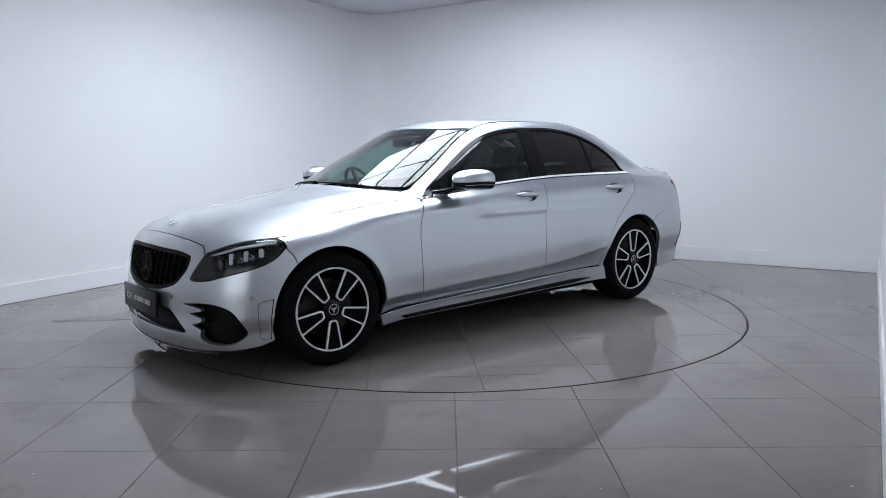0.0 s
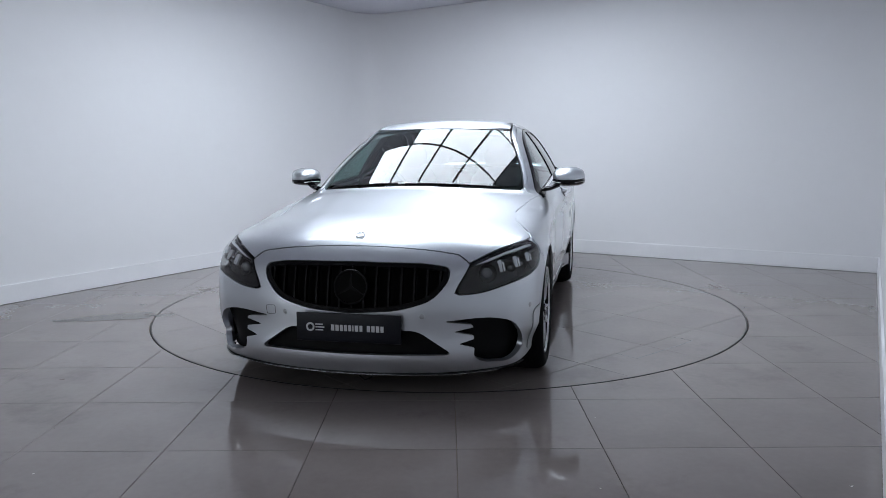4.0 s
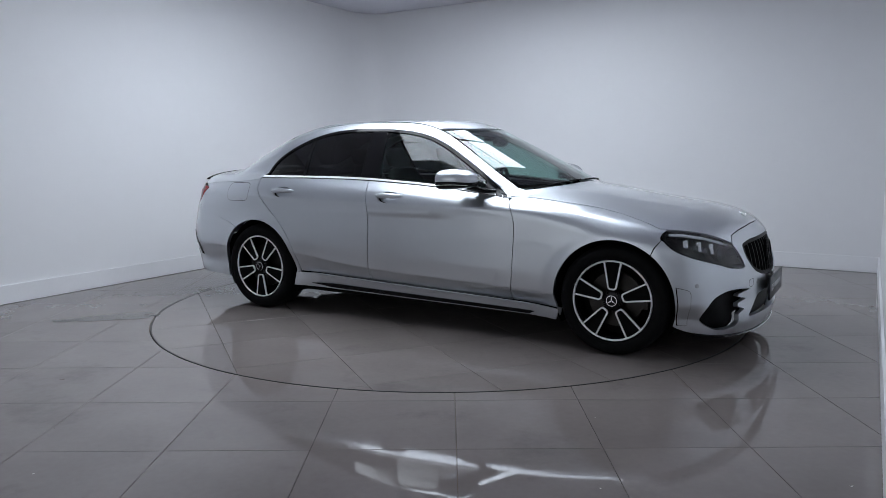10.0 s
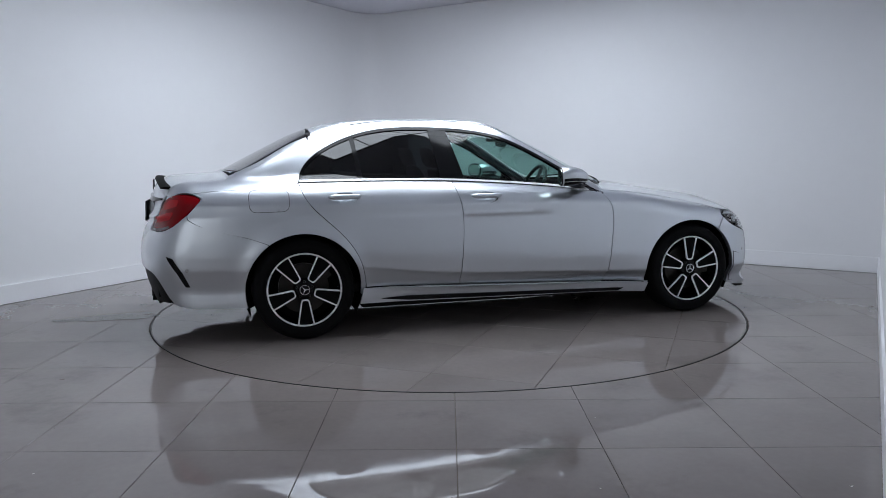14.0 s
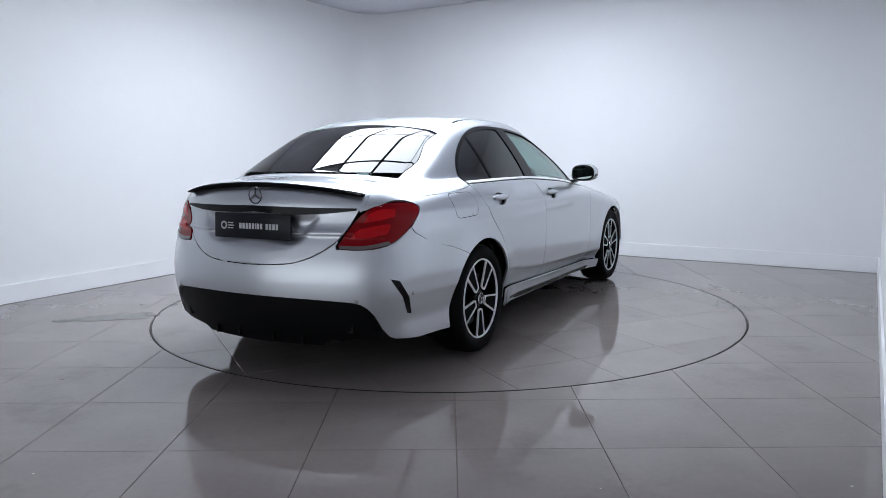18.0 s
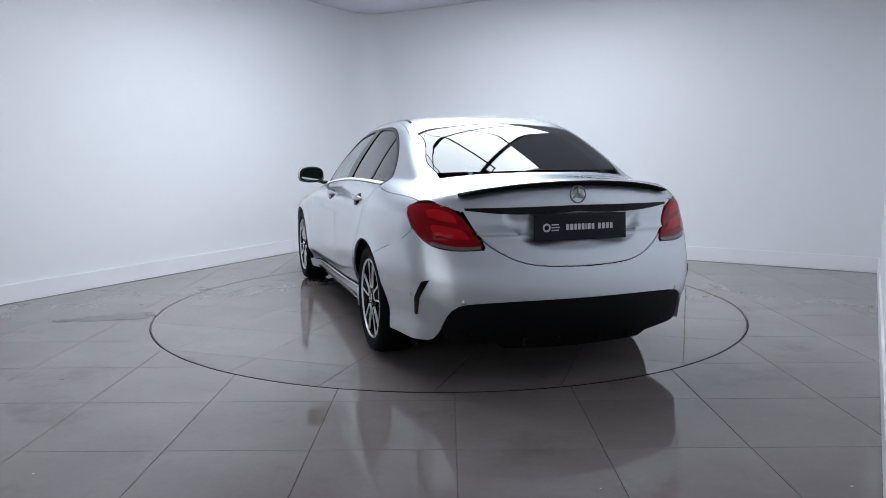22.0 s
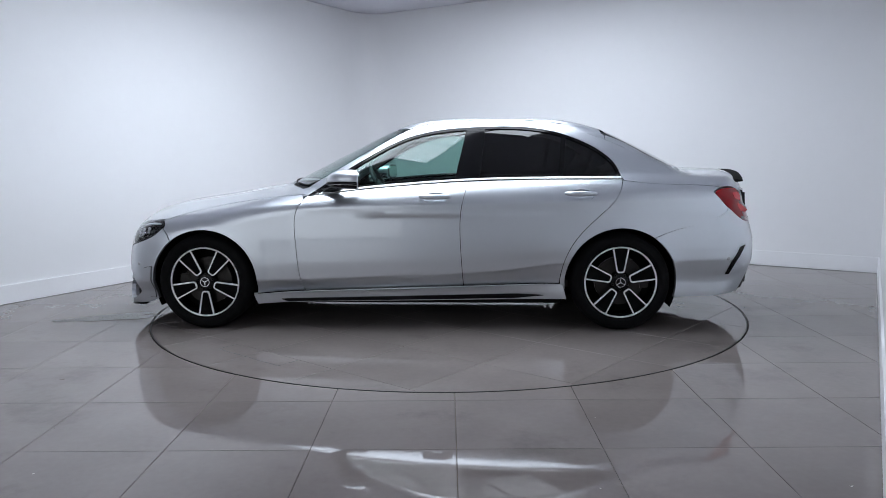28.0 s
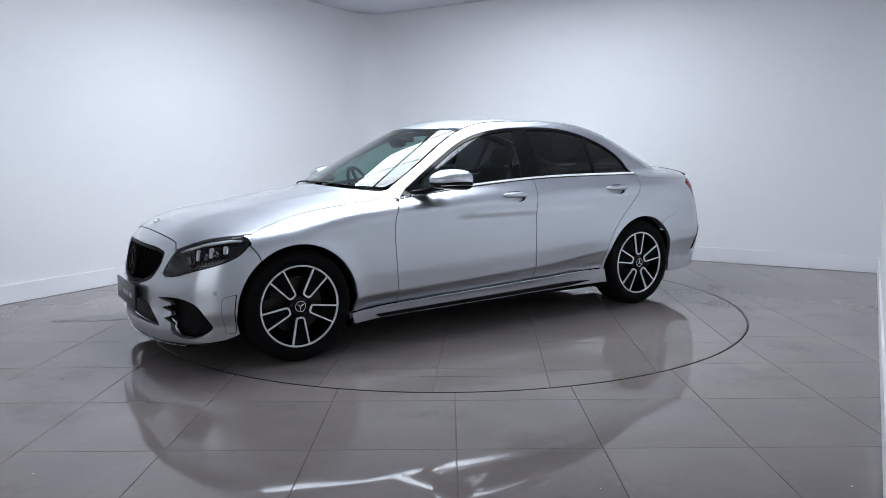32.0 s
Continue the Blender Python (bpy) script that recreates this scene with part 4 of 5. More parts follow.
skin("headlamp_rim", "nose", lamp_f, BLACK_GLOSS, car, holes=[inset(lamp_f, 0.014)], mirror=True, gap=0.003, depth=0.05, level=0.003)
skin("splitter", "nose", span(line(*nose_pts((1.87, 0.170, "s"), (0.72, 0.158), (0.55, 0.144), (0.25, 0.136), (0.0, 0.135)), n=5)[::-1]) + span(line(*nose_pts((1.87, 0.160, "s"), (0.72, 0.147), (0.55, 0.133), (0.25, 0.125), (0.0, 0.124)), n=5)[::-1])[::-1], BLACK_GLOSS, car, gap=0, level=-0.008, depth=0.04, label="thin black splitter lip")


lip = lambda d: span(line(*nose_pts((0.70, 0.150 + d), (0.55, 0.138 + d), (0.25, 0.130 + d), (0.0, 0.129 + d)), n=5)[::-1])
skin("splitter_trim", "nose", lip(0.002) + lip(-0.002)[::-1], CHROME, car, gap=0, level=-0.012, depth=0.01, label="thin bright line along the splitter")


def slat(y):
    top = float(np.interp(abs(y), [0, 0.36, 0.46], [0.672, 0.662, 0.64]))
    low = float(np.interp(abs(y), [0, 0.24, 0.40, 0.47], [0.445, 0.460, 0.508, 0.58]))
    bm = bmesh.new()
    n = 6
    for k in range(n):
        z0, z1 = low + (top - low) * k / n, low + (top - low) * (k + 1) / n
        x0, x1 = cast_front(y, z0), cast_front(y, z1)
        ring = []
        for x, z in ((x0, z0), (x1, z1)):
            ring.append([bm.verts.new((x - 0.016, y - 0.005, z)), bm.verts.new((x - 0.014, y + 0.005, z)), bm.verts.new((x - 0.05, y + 0.005, z)), bm.verts.new((x - 0.05, y - 0.005, z))])
        for i in range(4):
            j = (i + 1) % 4
            bm.faces.new((ring[0][i], ring[0][j], ring[1][j], ring[1][i]))
    bmesh.ops.remove_doubles(bm, verts=bm.verts, dist=1e-5)
    bmesh.ops.recalc_face_normals(bm, faces=bm.faces)
    part("grille_slat", bm, BLACK_SATIN, car)


for k in range(-7, 8):
    slat(k * 0.062)


def ring_badge(name, m, r, thick, material, spokes=True, disc=None, parent=car, label=""):
    """A round emblem: a ring with plain bars."""
    bm = bmesh.new()
    lathe(bm, [(r, 0), (r - thick * 0.3, thick * 0.5), (r - thick * 0.8, thick * 0.5), (r - thick, 0), (r - thick * 0.5, -0.003)], 36, m, True)
    if spokes:
        for a in (90, 210, 330):
            t = Matrix.Rotation(radians(a - 90), 4, "Y")
            prism(bm, [(-thick * 0.75, 0), (thick * 0.75, 0), (thick * 0.15, r - thick * 0.6), (-thick * 0.15, r - thick * 0.6)], -0.002, 0.003, m @ t)
    ob = part(name, smooth(bm, 40), material, parent, label)
    if disc:
        bm = bmesh.new()
        lathe(bm, [(0.001, -0.001), (r * 0.7, -0.001), (r - thick * 0.5, -0.004), (r - thick * 0.5, -0.02)], 36, m)
        bmesh.ops.recalc_face_normals(bm, faces=bm.faces)
        part("badge_backing", smooth(bm, 40), disc, ob)
    return ob


def facing(p, n):
    """A pose at p whose y axis points along n and whose z axis points up."""
    n = Vector(n).normalized()
    x = n.cross(Vector((0, 0, 1))).normalized()
    z = x.cross(n).normalized()
    return Matrix((( x.x, n.x, z.x, p[0]), (x.y, n.y, z.y, p[1]), (x.z, n.z, z.z, p[2]), (0, 0, 0, 1)))


gx = cast_front(0.0, 0.562)
ring_badge("grille_badge", facing((gx - 0.006, 0, 0.562), (1, 0, 0.12)), 0.088, 0.010, BLACK_SATIN, True, DARK, label="round black emblem")
hz = float(DECK(1.985))
ring_badge("bonnet_badge", facing((1.985, 0, hz + 0.002), (0.42, 0, 0.9)), 0.026, 0.006, CHROME, False, SATIN_METAL, label="small round silver emblem")


def plate(m, w, h):
    """A dark dealer plate with plain bars in place of its lettering."""
    bm = bmesh.new()
    box(bm, (-w / 2, -0.006, -h / 2), (w / 2, 0.006, h / 2), 0.003, m)
    ob = part("plate", smooth(bm), PLATE, car, "dark blue-black plate with a pale line of lettering")
    mirror_x = Matrix.Diagonal((-1, 1, 1, 1))
    m = m @ mirror_x
    x, ch = -0.085 * w / 0.52, 0.030
    bars = [0.017, 0.017, 0.015, 0.016, 0.015, 0.006, 0.018, 0.015, 0, 0.017, 0.017, 0.017, 0.016]
    for b in bars:
        if not b:
            x += 0.016
            continue
        bm = bmesh.new()
        box(bm, (x, 0.0062, -ch / 2), (x + b, 0.0072, ch / 2), 0.0005, m)
        part("lettering", bm, PLATE_INK, ob, "pale grey bar of lettering")
        x += b + 0.006
    bm = bmesh.new()
    lathe(bm, [(0.022, 0.0062), (0.022, 0.0075), (0.013, 0.0075), (0.013, 0.0062)], 24, m @ Matrix.Translation((-0.195, 0, 0)), True)
    for k in (-1, 0, 1):
        box(bm, (-0.168, 0.0062, k * 0.014 - 0.003), (-0.122 - 0.006 * abs(k), 0.0074, k * 0.014 + 0.003), 0, m)
    part("emblem", bm, PLATE_INK, ob, "pale round emblem with three short bars")


plate(facing((2.196, 0, 0.368), (1, 0, 0.02)) , 0.535, 0.14)

# ----- rear -----
lid_low = line(*tail_pts((0.0, 0.632), (0.16, 0.637), (0.31, 0.655), (0.42, 0.700), (0.515, 0.775), (0.585, 0.895)), n=5)
lamp_in = tail_pts((0.70, 0.955), (0.625, 0.915), (0.575, 0.860), (0.512, 0.742))
lamp_bot = tail_pts((0.522, 0.724), (0.635, 0.720), (0.755, 0.748), (-2.125, 0.832, "s"), (-2.06, 0.895, "s"))
lamp_up = tail_pts((-2.036, 0.926, "s"), (-2.05, 0.940, "s"), (-2.10, 0.953, "s"), (0.745, 0.957))
lamp_r = line(*lamp_in, n=4) + line(*lamp_bot, n=4) + line(*lamp_up, n=3)
arch_tail = tail_pts(*[(x, z, "s") for x, z in arc(-WB, HUB_Z, ARCH_R, 126, 196, 20)])
bumper_r = full(lid_low[:20] + tail_pts((0.514, 0.760), (0.505, 0.738), (0.512, 0.722)) + line(*lamp_bot[:4], n=4) + line(*tail_pts((-2.118, 0.803, "s"), (-2.05, 0.765, "s"), (-1.78, 0.687, "s"), (-1.645, 0.639, "s")), n=4) + arch_tail + tail_pts((-1.80, 0.226, "s"), (-2.05, 0.228, "s"), (-2.2, 0.245, "s"), (0.735, 0.258), (0.715, 0.30)) + line(*tail_pts((0.69, 0.385), (0.65, 0.435), (0.56, 0.455), (0.25, 0.468), (0.0, 0.470)), n=4))
skin("rear_bumper", "tail", bumper_r, PAINT, car, step=0.022, depth=0.03, label="silver rear bumper")
diff = full(line(*tail_pts((0.0, 0.468), (0.25, 0.466), (0.56, 0.453), (0.648, 0.433), (0.688, 0.383)), n=4) + tail_pts((0.712, 0.30), (0.70, 0.262), (0.45, 0.235), (0.40, 0.205), (0.0, 0.20)))
skin("diffuser", "tail", diff, BLACK_SATIN, car, gap=0.001, level=0.016, depth=0.05, label="black rear diffuser")
lid_face = full(tail_pts((0.0, 1.046), (0.3, 1.036), (0.5, 1.016), (0.60, 0.99), (0.618, 0.955), (0.592, 0.910)) + lid_low[::-1][1:])
SCOOP = [(0.0, 0.912), (0.415, 0.908), (0.385, 0.82), (0.33, 0.752), (0.24, 0.712), (0.0, 0.700)]
SCOOP = round_loop([(*p, 0.06 if p[0] else 0.0) for p in SCOOP])
SCOOP = SCOOP + [(-y, z) for y, z in SCOOP[::-1][1:-1]]


def scooped(p, n):
    """Presses the plate's recess into the boot lid, with a soft shoulder."""
    q = p[:, 1:3]
    far = np.full(len(q), 9.0)
    for a, b in zip(np.array(SCOOP), np.roll(np.array(SCOOP), -1, 0)):
        t = np.clip(((q - a) @ (b - a)) / ((b - a) @ (b - a)), 0, 1)[:, None]
        far = np.minimum(far, np.linalg.norm(q - a - t * (b - a), axis=1))
    t = np.clip(far / 0.060, 0, 1) * inside(SCOOP, q)
    return p - n * (0.022 * t * t * (3 - 2 * t))[:, None]


skin("boot_lid_face", "tail", lid_face, PAINT, car, step=0.010, gap=0.0028, depth=0.03, shape=scooped, label="silver boot lid face with a scooped plate recess")
skin("lid_corner_flange", "tail", tail_pts((0.50, 0.90), (0.50, 1.022), (0.60, 1.006), (0.665, 0.985), (0.70, 0.962), (0.625, 0.918)), PAINT, car, gap=0, level=0.005, depth=0, mirror=True)
lid_top = line(*lid_side) + line((-2.275, 0.605), (-2.335, 0.30), (-2.350, 0.0), (-2.335, -0.30), (-2.275, -0.605)) + [(x, -y) for x, y in line(*lid_side)[::-1]] + line((-1.86, -0.578), (-1.90, -0.30), (-1.925, 0.0), (-1.90, 0.30), (-1.86, 0.578))
skin("boot_lid", "top", lid_top, PAINT, car, label="silver boot lid")
strip = span(line(*tail_pts((0.0, 0.938), (0.4, 0.932), (0.582, 0.930)))) + span(line(*tail_pts((0.0, 0.906), (0.4, 0.900), (0.580, 0.919))))[::-1]
skin("boot_strip", "tail", strip, BLACK_GLOSS, car, gap=0, level=-0.012, depth=0.02, label="gloss black strip across the boot lid")
skin("tail_lamp", "tail", lamp_r, RED_LENS, car, mirror=True, gap=0.003, depth=0.03, label="red tail lamp")
plate(facing((-2.416, 0, 0.828), (-1, 0, 0.06)), 0.525, 0.135)
bx = cast_front(0.0, 0.992, -1)
ring_badge("boot_badge", facing((bx - 0.014, 0, 0.990), (-1, 0, 0.05)), 0.047, 0.0075, DARK_CHROME, label="round dark chrome emblem")


def spoiler():
    bm = bmesh.new()
    n, prev = 40, None
    for k in range(n + 1):
        y = -0.60 + 1.20 * k / n
        e = 1 - abs(y / 0.60) ** 6
        x0 = -2.345 + 0.20 * y * y
        z0 = 1.038 - 0.125 * y * y
        h = 0.004 + 0.018 * e
        pts = [(x0 + 0.075, z0 + 0.006), (x0 + 0.02, z0 + 0.010 + h * 0.35), (x0 - 0.012, z0 + h), (x0 - 0.016, z0 + h - 0.006), (x0 + 0.012, z0 - 0.006), (x0 + 0.07, z0 - 0.01)]
        ring = [bm.verts.new((x, y, z)) for x, z in pts]
        if prev:
            for i in range(6):
                j = (i + 1) % 6
                bm.faces.new((prev[i], prev[j], ring[j], ring[i]))
        else:
            bm.faces.new(ring[::-1])
        prev = ring
    bm.faces.new(prev)
    bmesh.ops.recalc_face_normals(bm, faces=bm.faces)
    part("spoiler", smooth(bm, 40), DARK, car, "gloss black boot lip spoiler")


spoiler()

# ----- wheels -----
def wheel():
    bm = bmesh.new()
    lathe(bm, [(0.243, -0.012), (0.236, 0.004), (0.229, -0.006), (0.222, -0.03), (0.215, -0.11), (0.235, -0.20), (0.245, -0.20)], 72)
    bmesh.ops.recalc_face_normals(bm, faces=bm.faces)
    hub = part("wheel", smooth(bm), BLACK_GLOSS, car, "black alloy wheel with silver-edged twin spokes")
    bm = bmesh.new()
    lathe(bm, [(0.238, -0.012), (0.246, 0.0), (0.262, 0.010), (0.290, 0.014), (0.308, 0.008), (0.320, -0.008), (0.3285, -0.03), (0.331, -0.06), (0.3315, -0.11), (0.331, -0.16), (0.3285, -0.19), (0.318, -0.212), (0.285, -0.225), (0.24, -0.21)], 96)
    bmesh.ops.recalc_face_normals(bm, faces=bm.faces)
    part("tyre", smooth(bm, 50), RUBBER, hub, "black low-profile tyre")
    bm = bmesh.new()
    lathe(bm, [(0.2305, -0.004), (0.2330, 0.0055), (0.2385, 0.0065), (0.2425, 0.0)], 96)
    bmesh.ops.recalc_face_normals(bm, faces=bm.faces)
    part("rim_edge", smooth(bm, 60), SATIN_METAL, hub, "machined silver rim edge")
    for k in range(5):
        t = Matrix.Rotation(radians(72 * k), 4, "Y")
        bm = bmesh.new()
        prism(bm, [(-0.054, 0.232), (-0.024, 0.078), (-0.014, 0.066), (0.014, 0.066), (0.024, 0.078), (0.054, 0.232)], -0.035, -0.006, t)
        part("spoke", bm, DARK, hub)
        bm = bmesh.new()
        outer = [(-0.0560, 0.231), (-0.0285, 0.080), (-0.0235, 0.0695), (-0.014, 0.064), (0.014, 0.064), (0.0235, 0.0695), (0.0285, 0.080), (0.0560, 0.231)]
        inner = [(-0.0462, 0.231), (-0.0200, 0.0840), (-0.0170, 0.077), (-0.0115, 0.0730), (0.0115, 0.0730), (0.0170, 0.077), (0.0200, 0.0840), (0.0462, 0.231)]
        lo = [[bm.verts.new(t @ Vector((x, y, z))) for x, z in pts] for pts, y in ((outer, -0.012), (outer, -0.001), (inner, -0.001), (inner, -0.012))]
        for i in range(7):
            for a in range(3):
                bm.faces.new((lo[a][i], lo[a][i + 1], lo[a + 1][i + 1], lo[a + 1][i]))
        bmesh.ops.recalc_face_normals(bm, faces=bm.faces)
        part("spoke_edge", bm, SATIN_METAL, hub, "machined silver spoke edge")
    bm = bmesh.new()
    lathe(bm, [(0.001, -0.010), (0.045, -0.010), (0.058, -0.016), (0.066, -0.03), (0.070, -0.06)], 48)
    bmesh.ops.recalc_face_normals(bm, faces=bm.faces)
    part("hub", smooth(bm), BLACK_GLOSS, hub)
    bm = bmesh.new()
    lathe(bm, [(0.034, -0.010), (0.034, -0.001), (0.030, 0.000), (0.001, 0.001)], 36)
    bmesh.ops.recalc_face_normals(bm, faces=bm.faces)
    part("hub_cap", smooth(bm, 40), BLACK_GLOSS, hub, "black round hub cap")
    bm = bmesh.new()
    lathe(bm, [(0.034, -0.001), (0.033, 0.0035), (0.029, 0.0035), (0.0285, 0.0005)], 36)
    for a in (90, 210, 330):
        prism(bm, [(-0.0045, 0), (0, -0.002), (0.0045, 0), (0.001, 0.029), (-0.001, 0.029)], 0.0012, 0.0035, Matrix.Rotation(radians(a - 90), 4, "Y"))
    bmesh.ops.recalc_face_normals(bm, faces=bm.faces)
    part("hub_emblem", smooth(bm, 40), CHROME, hub, "bright chrome emblem ring")
    for k in range(5):
        bm = bmesh.new()
        t = Matrix.Rotation(radians(72 * k + 36), 4, "Y") @ Matrix.Translation((0, 0, 0.052))
        lathe(bm, [(0.010, -0.020), (0.009, -0.010), (0.007, -0.008), (0.006, -0.016), (0.001, -0.016)], 12, t)
        bmesh.ops.recalc_face_normals(bm, faces=bm.faces)
        part("wheel_bolt", smooth(bm, 40), DISC_STEEL, hub)
    bm = bmesh.new()
    lathe(bm, [(0.05, -0.075), (0.165, -0.075), (0.165, -0.10), (0.05, -0.10)], 60, None, True)
    bmesh.ops.recalc_face_normals(bm, faces=bm.faces)
    part("brake_disc", smooth(bm), DISC_STEEL, hub, "worn steel brake disc")
    bm = bmesh.new()
    prism(bm, [(-0.195, -0.045), (-0.20, 0.0), (-0.195, 0.045), (-0.14, 0.05), (-0.135, 0.0), (-0.14, -0.05)], -0.115, -0.065)
    part("brake_caliper", bm, DISC_STEEL, hub, "silver brake caliper")
    bm = bmesh.new()
    lathe(bm, [(0.001, -0.12), (0.235, -0.12)], 40)
    part("wheel_backing", bm, DARK, hub)
    return hub


TRACK_F, TRACK_R = 0.888, 0.880
first = wheel()
spots = [(WB, -TRACK_F, 0), (-WB, -TRACK_R, 37), (WB, TRACK_F, 180), (-WB, TRACK_R, 0)]
for k, (x, y, a) in enumerate(spots):
    m = Matrix.Translation((x, y, HUB_Z + 0.003)) @ (Matrix.Rotation(math.pi, 4, "Z") if y < 0 else Matrix()) @ Matrix.Rotation(radians(a), 4, "Y")
    if k == 0:
        first.matrix_basis = m
    else:
        copy_thing(first, m)

# ----- underbody and wheel wells -----
for cx in (WB, -WB):
    for s in (1, -1):
        bm = bmesh.new()
        lathe(bm, [(ARCH_R + 0.012, -0.03), (ARCH_R + 0.012, 0.30), (0.02, 0.30)], 40, Matrix.Translation((cx, s * 0.800, HUB_Z)) @ (Matrix.Rotation(math.pi, 4, "Z") if s > 0 else Matrix()))
        bmesh.ops.delete(bm, geom=[v for v in bm.verts if v.co.z < 0.12], context="VERTS")
        part("wheel_liner", bm, DARK, car, "black wheel-arch lining")
bm = bmesh.new()
box(bm, (-1.04, -0.80, 0.17), (1.04, 0.80, 0.26), 0.02)
box(bm, (-2.30, -0.50, 0.22), (2.0, 0.50, 0.30), 0.02)
part("underbody", bm, DARK, car, "black underbody tray")

# ----- door mirrors -----
def loft(bm, rings, caps=True):
    vs = [[bm.verts.new(p) for p in r] for r in rings]
    n = len(rings[0])
    for A, B in zip(vs, vs[1:]):
        for i in range(n):
            j = (i + 1) % n
            bm.faces.new((A[i], A[j], B[j], B[i]))
    if caps:
        bm.faces.new(vs[0][::-1])
        bm.faces.new(vs[-1])
    bmesh.ops.recalc_face_normals(bm, faces=bm.faces)
    return bm


def oval(cy, cz, ry, rz, x, n=28, p=2.6, lean=0.0):
    out = []
    for k in range(n):
        a = 2 * math.pi * k / n
        c, s = math.cos(a), math.sin(a)
        dy, dz = ry * math.copysign(abs(c) ** (2 / p), c), rz * math.copysign(abs(s) ** (2 / p), s)
        out.append((x + lean * dy, cy + dy, cz + dz))
    return out


def door_mirror(s):
    stations = [(0.335, 0.100, 0.062, 0.0), (0.345, 0.106, 0.066, 0.0), (0.40, 0.106, 0.066, 0.003), (0.455, 0.096, 0.058, 0.004), (0.50, 0.074, 0.044, 0.002), (0.525, 0.048, 0.028, 0.0), (0.537, 0.020, 0.011, 0.0)]
    rings = [oval(0.955, 1.032 + dz, ry, rz, x, lean=-0.28) for x, ry, rz, dz in stations]
    shell = bmesh.new()
    loft(shell, [[(x, y * s, z) for x, y, z in r] for r in rings])
    low = bmesh.new()
    loft(low, [[(x + 0.0, y * s, z) for x, y, z in oval(0.955, 1.008 + dz, ry * 1.012, rz * 0.62, x, lean=-0.28)] for x, ry, rz, dz in stations[1:]])
    ob = part("door_mirror", smooth(shell, 50), PAINT, car, "silver door mirror with a black underside")
    part("mirror_base", smooth(low, 50), BLACK_GLOSS, ob, "gloss black mirror underside")
    bm = bmesh.new()
    loft(bm, [[(x - 0.0, y * s, z) for x, y, z in oval(0.955, 1.034, 0.090, 0.053, 0.331, lean=-0.28)], [(x - 0.004, y * s, z) for x, y, z in oval(0.955, 1.034, 0.088, 0.051, 0.331, lean=-0.28)]])
    bez = bmesh.new()
    loft(bez, [[(x, y * s, z) for x, y, z in oval(0.955, 1.032, 0.1005, 0.0625, 0.336, lean=-0.28)], [(x, y * s, z) for x, y, z in oval(0.955, 1.032, 0.098, 0.060, 0.330, lean=-0.28)]])
    part("mirror_bezel", bez, BLACK_SATIN, ob, "black mirror bezel")
    part("mirror_glass", bm, MIRROR, ob, "mirror glass")
    bm = bmesh.new()
    loft(bm, [[(x, y * s, z) for x, y, z in oval(0.955, 1.000 + dz, ry * 1.02, 0.0045, x, lean=-0.28)] for x, ry, rz, dz in stations[1:-1]])
    part("indicator", bm, SATIN_METAL, ob, "pale indicator strip")
    bm = bmesh.new()
    a, b = Vector((0.56, 0.79 * s, 0.955)), Vector((0.45, 0.90 * s, 0.985))
    loft(bm, [[tuple(p + Vector((0.055 * math.cos(t), 0, 0.017 * math.sin(t)))) for t in (2 * math.pi * k / 14 for k in range(14))] for p in (a, (a + b) / 2 + Vector((0, 0, -0.006)), b)])
    part("mirror_arm", smooth(bm), BLACK_GLOSS, ob, "gloss black mirror arm")


MIRROR = mat("mirror silver", (0.42, 0.48, 0.45), 0.02, 1.0, vary=0.01)
for s in (1, -1):
    door_mirror(s)


# ----- door handles -----
def handle(x, z, s):
    bm = bmesh.new()
    rings = []
    n = 18
    for k in range(n + 1):
        t = -1 + 2 * k / n
        w = math.sqrt(max(0.0, 1 - abs(t) ** 3.0))
        cx = x + 0.108 * t
        y = side_y(cx, z + 0.012) + 0.002 + 0.024 * (1 - t * t) ** 0.6
        rings.append([(cx, s * (y + (0.003 + 0.012 * w) * math.cos(a)), z + 0.012 + (0.004 + 0.014 * w) * math.sin(a)) for a in (2 * math.pi * j / 14 for j in range(14))])
    loft(bm, rings)
    part("door_handle", smooth(bm, 50), PAINT, car, "silver door handle")


for s in (1, -1):
    for x, z in HANDLES:
        handle(x, z, s)

# ----- fuel flap: a fine seam on the right side -----
flap = round_loop([(-1.748, 0.978, 0.045), (-1.500, 0.978, 0.045), (-1.502, 0.846, 0.045), (-1.742, 0.842, 0.045)])
fl = skin("fuel_flap", "side", flap, PAINT, car, gap=0, level=-0.0015, depth=0.004, label="silver fuel flap")[0]
fl.data.transform(Matrix.Diagonal((1, -1, 1, 1)))
fl.data.flip_normals()
seam = skin("fuel_flap_seam", "side", inset(flap, -0.003), DARK, car, holes=[inset(flap, 0.001)], gap=0, level=-0.0006, depth=0)[0]
seam.data.transform(Matrix.Diagonal((1, -1, 1, 1)))
seam.data.flip_normals()

# ----- headlamp insides -----
def blob(name, c, r, material, label="", parent=None, n=16):
    bm = bmesh.new()
    bmesh.ops.create_uvsphere(bm, u_segments=n, v_segments=n // 2, radius=1, matrix=Matrix.Translation(c) @ Matrix.Diagonal((*r, 1)))
    return part(name, smooth(bm, 80), material, parent or car, label)


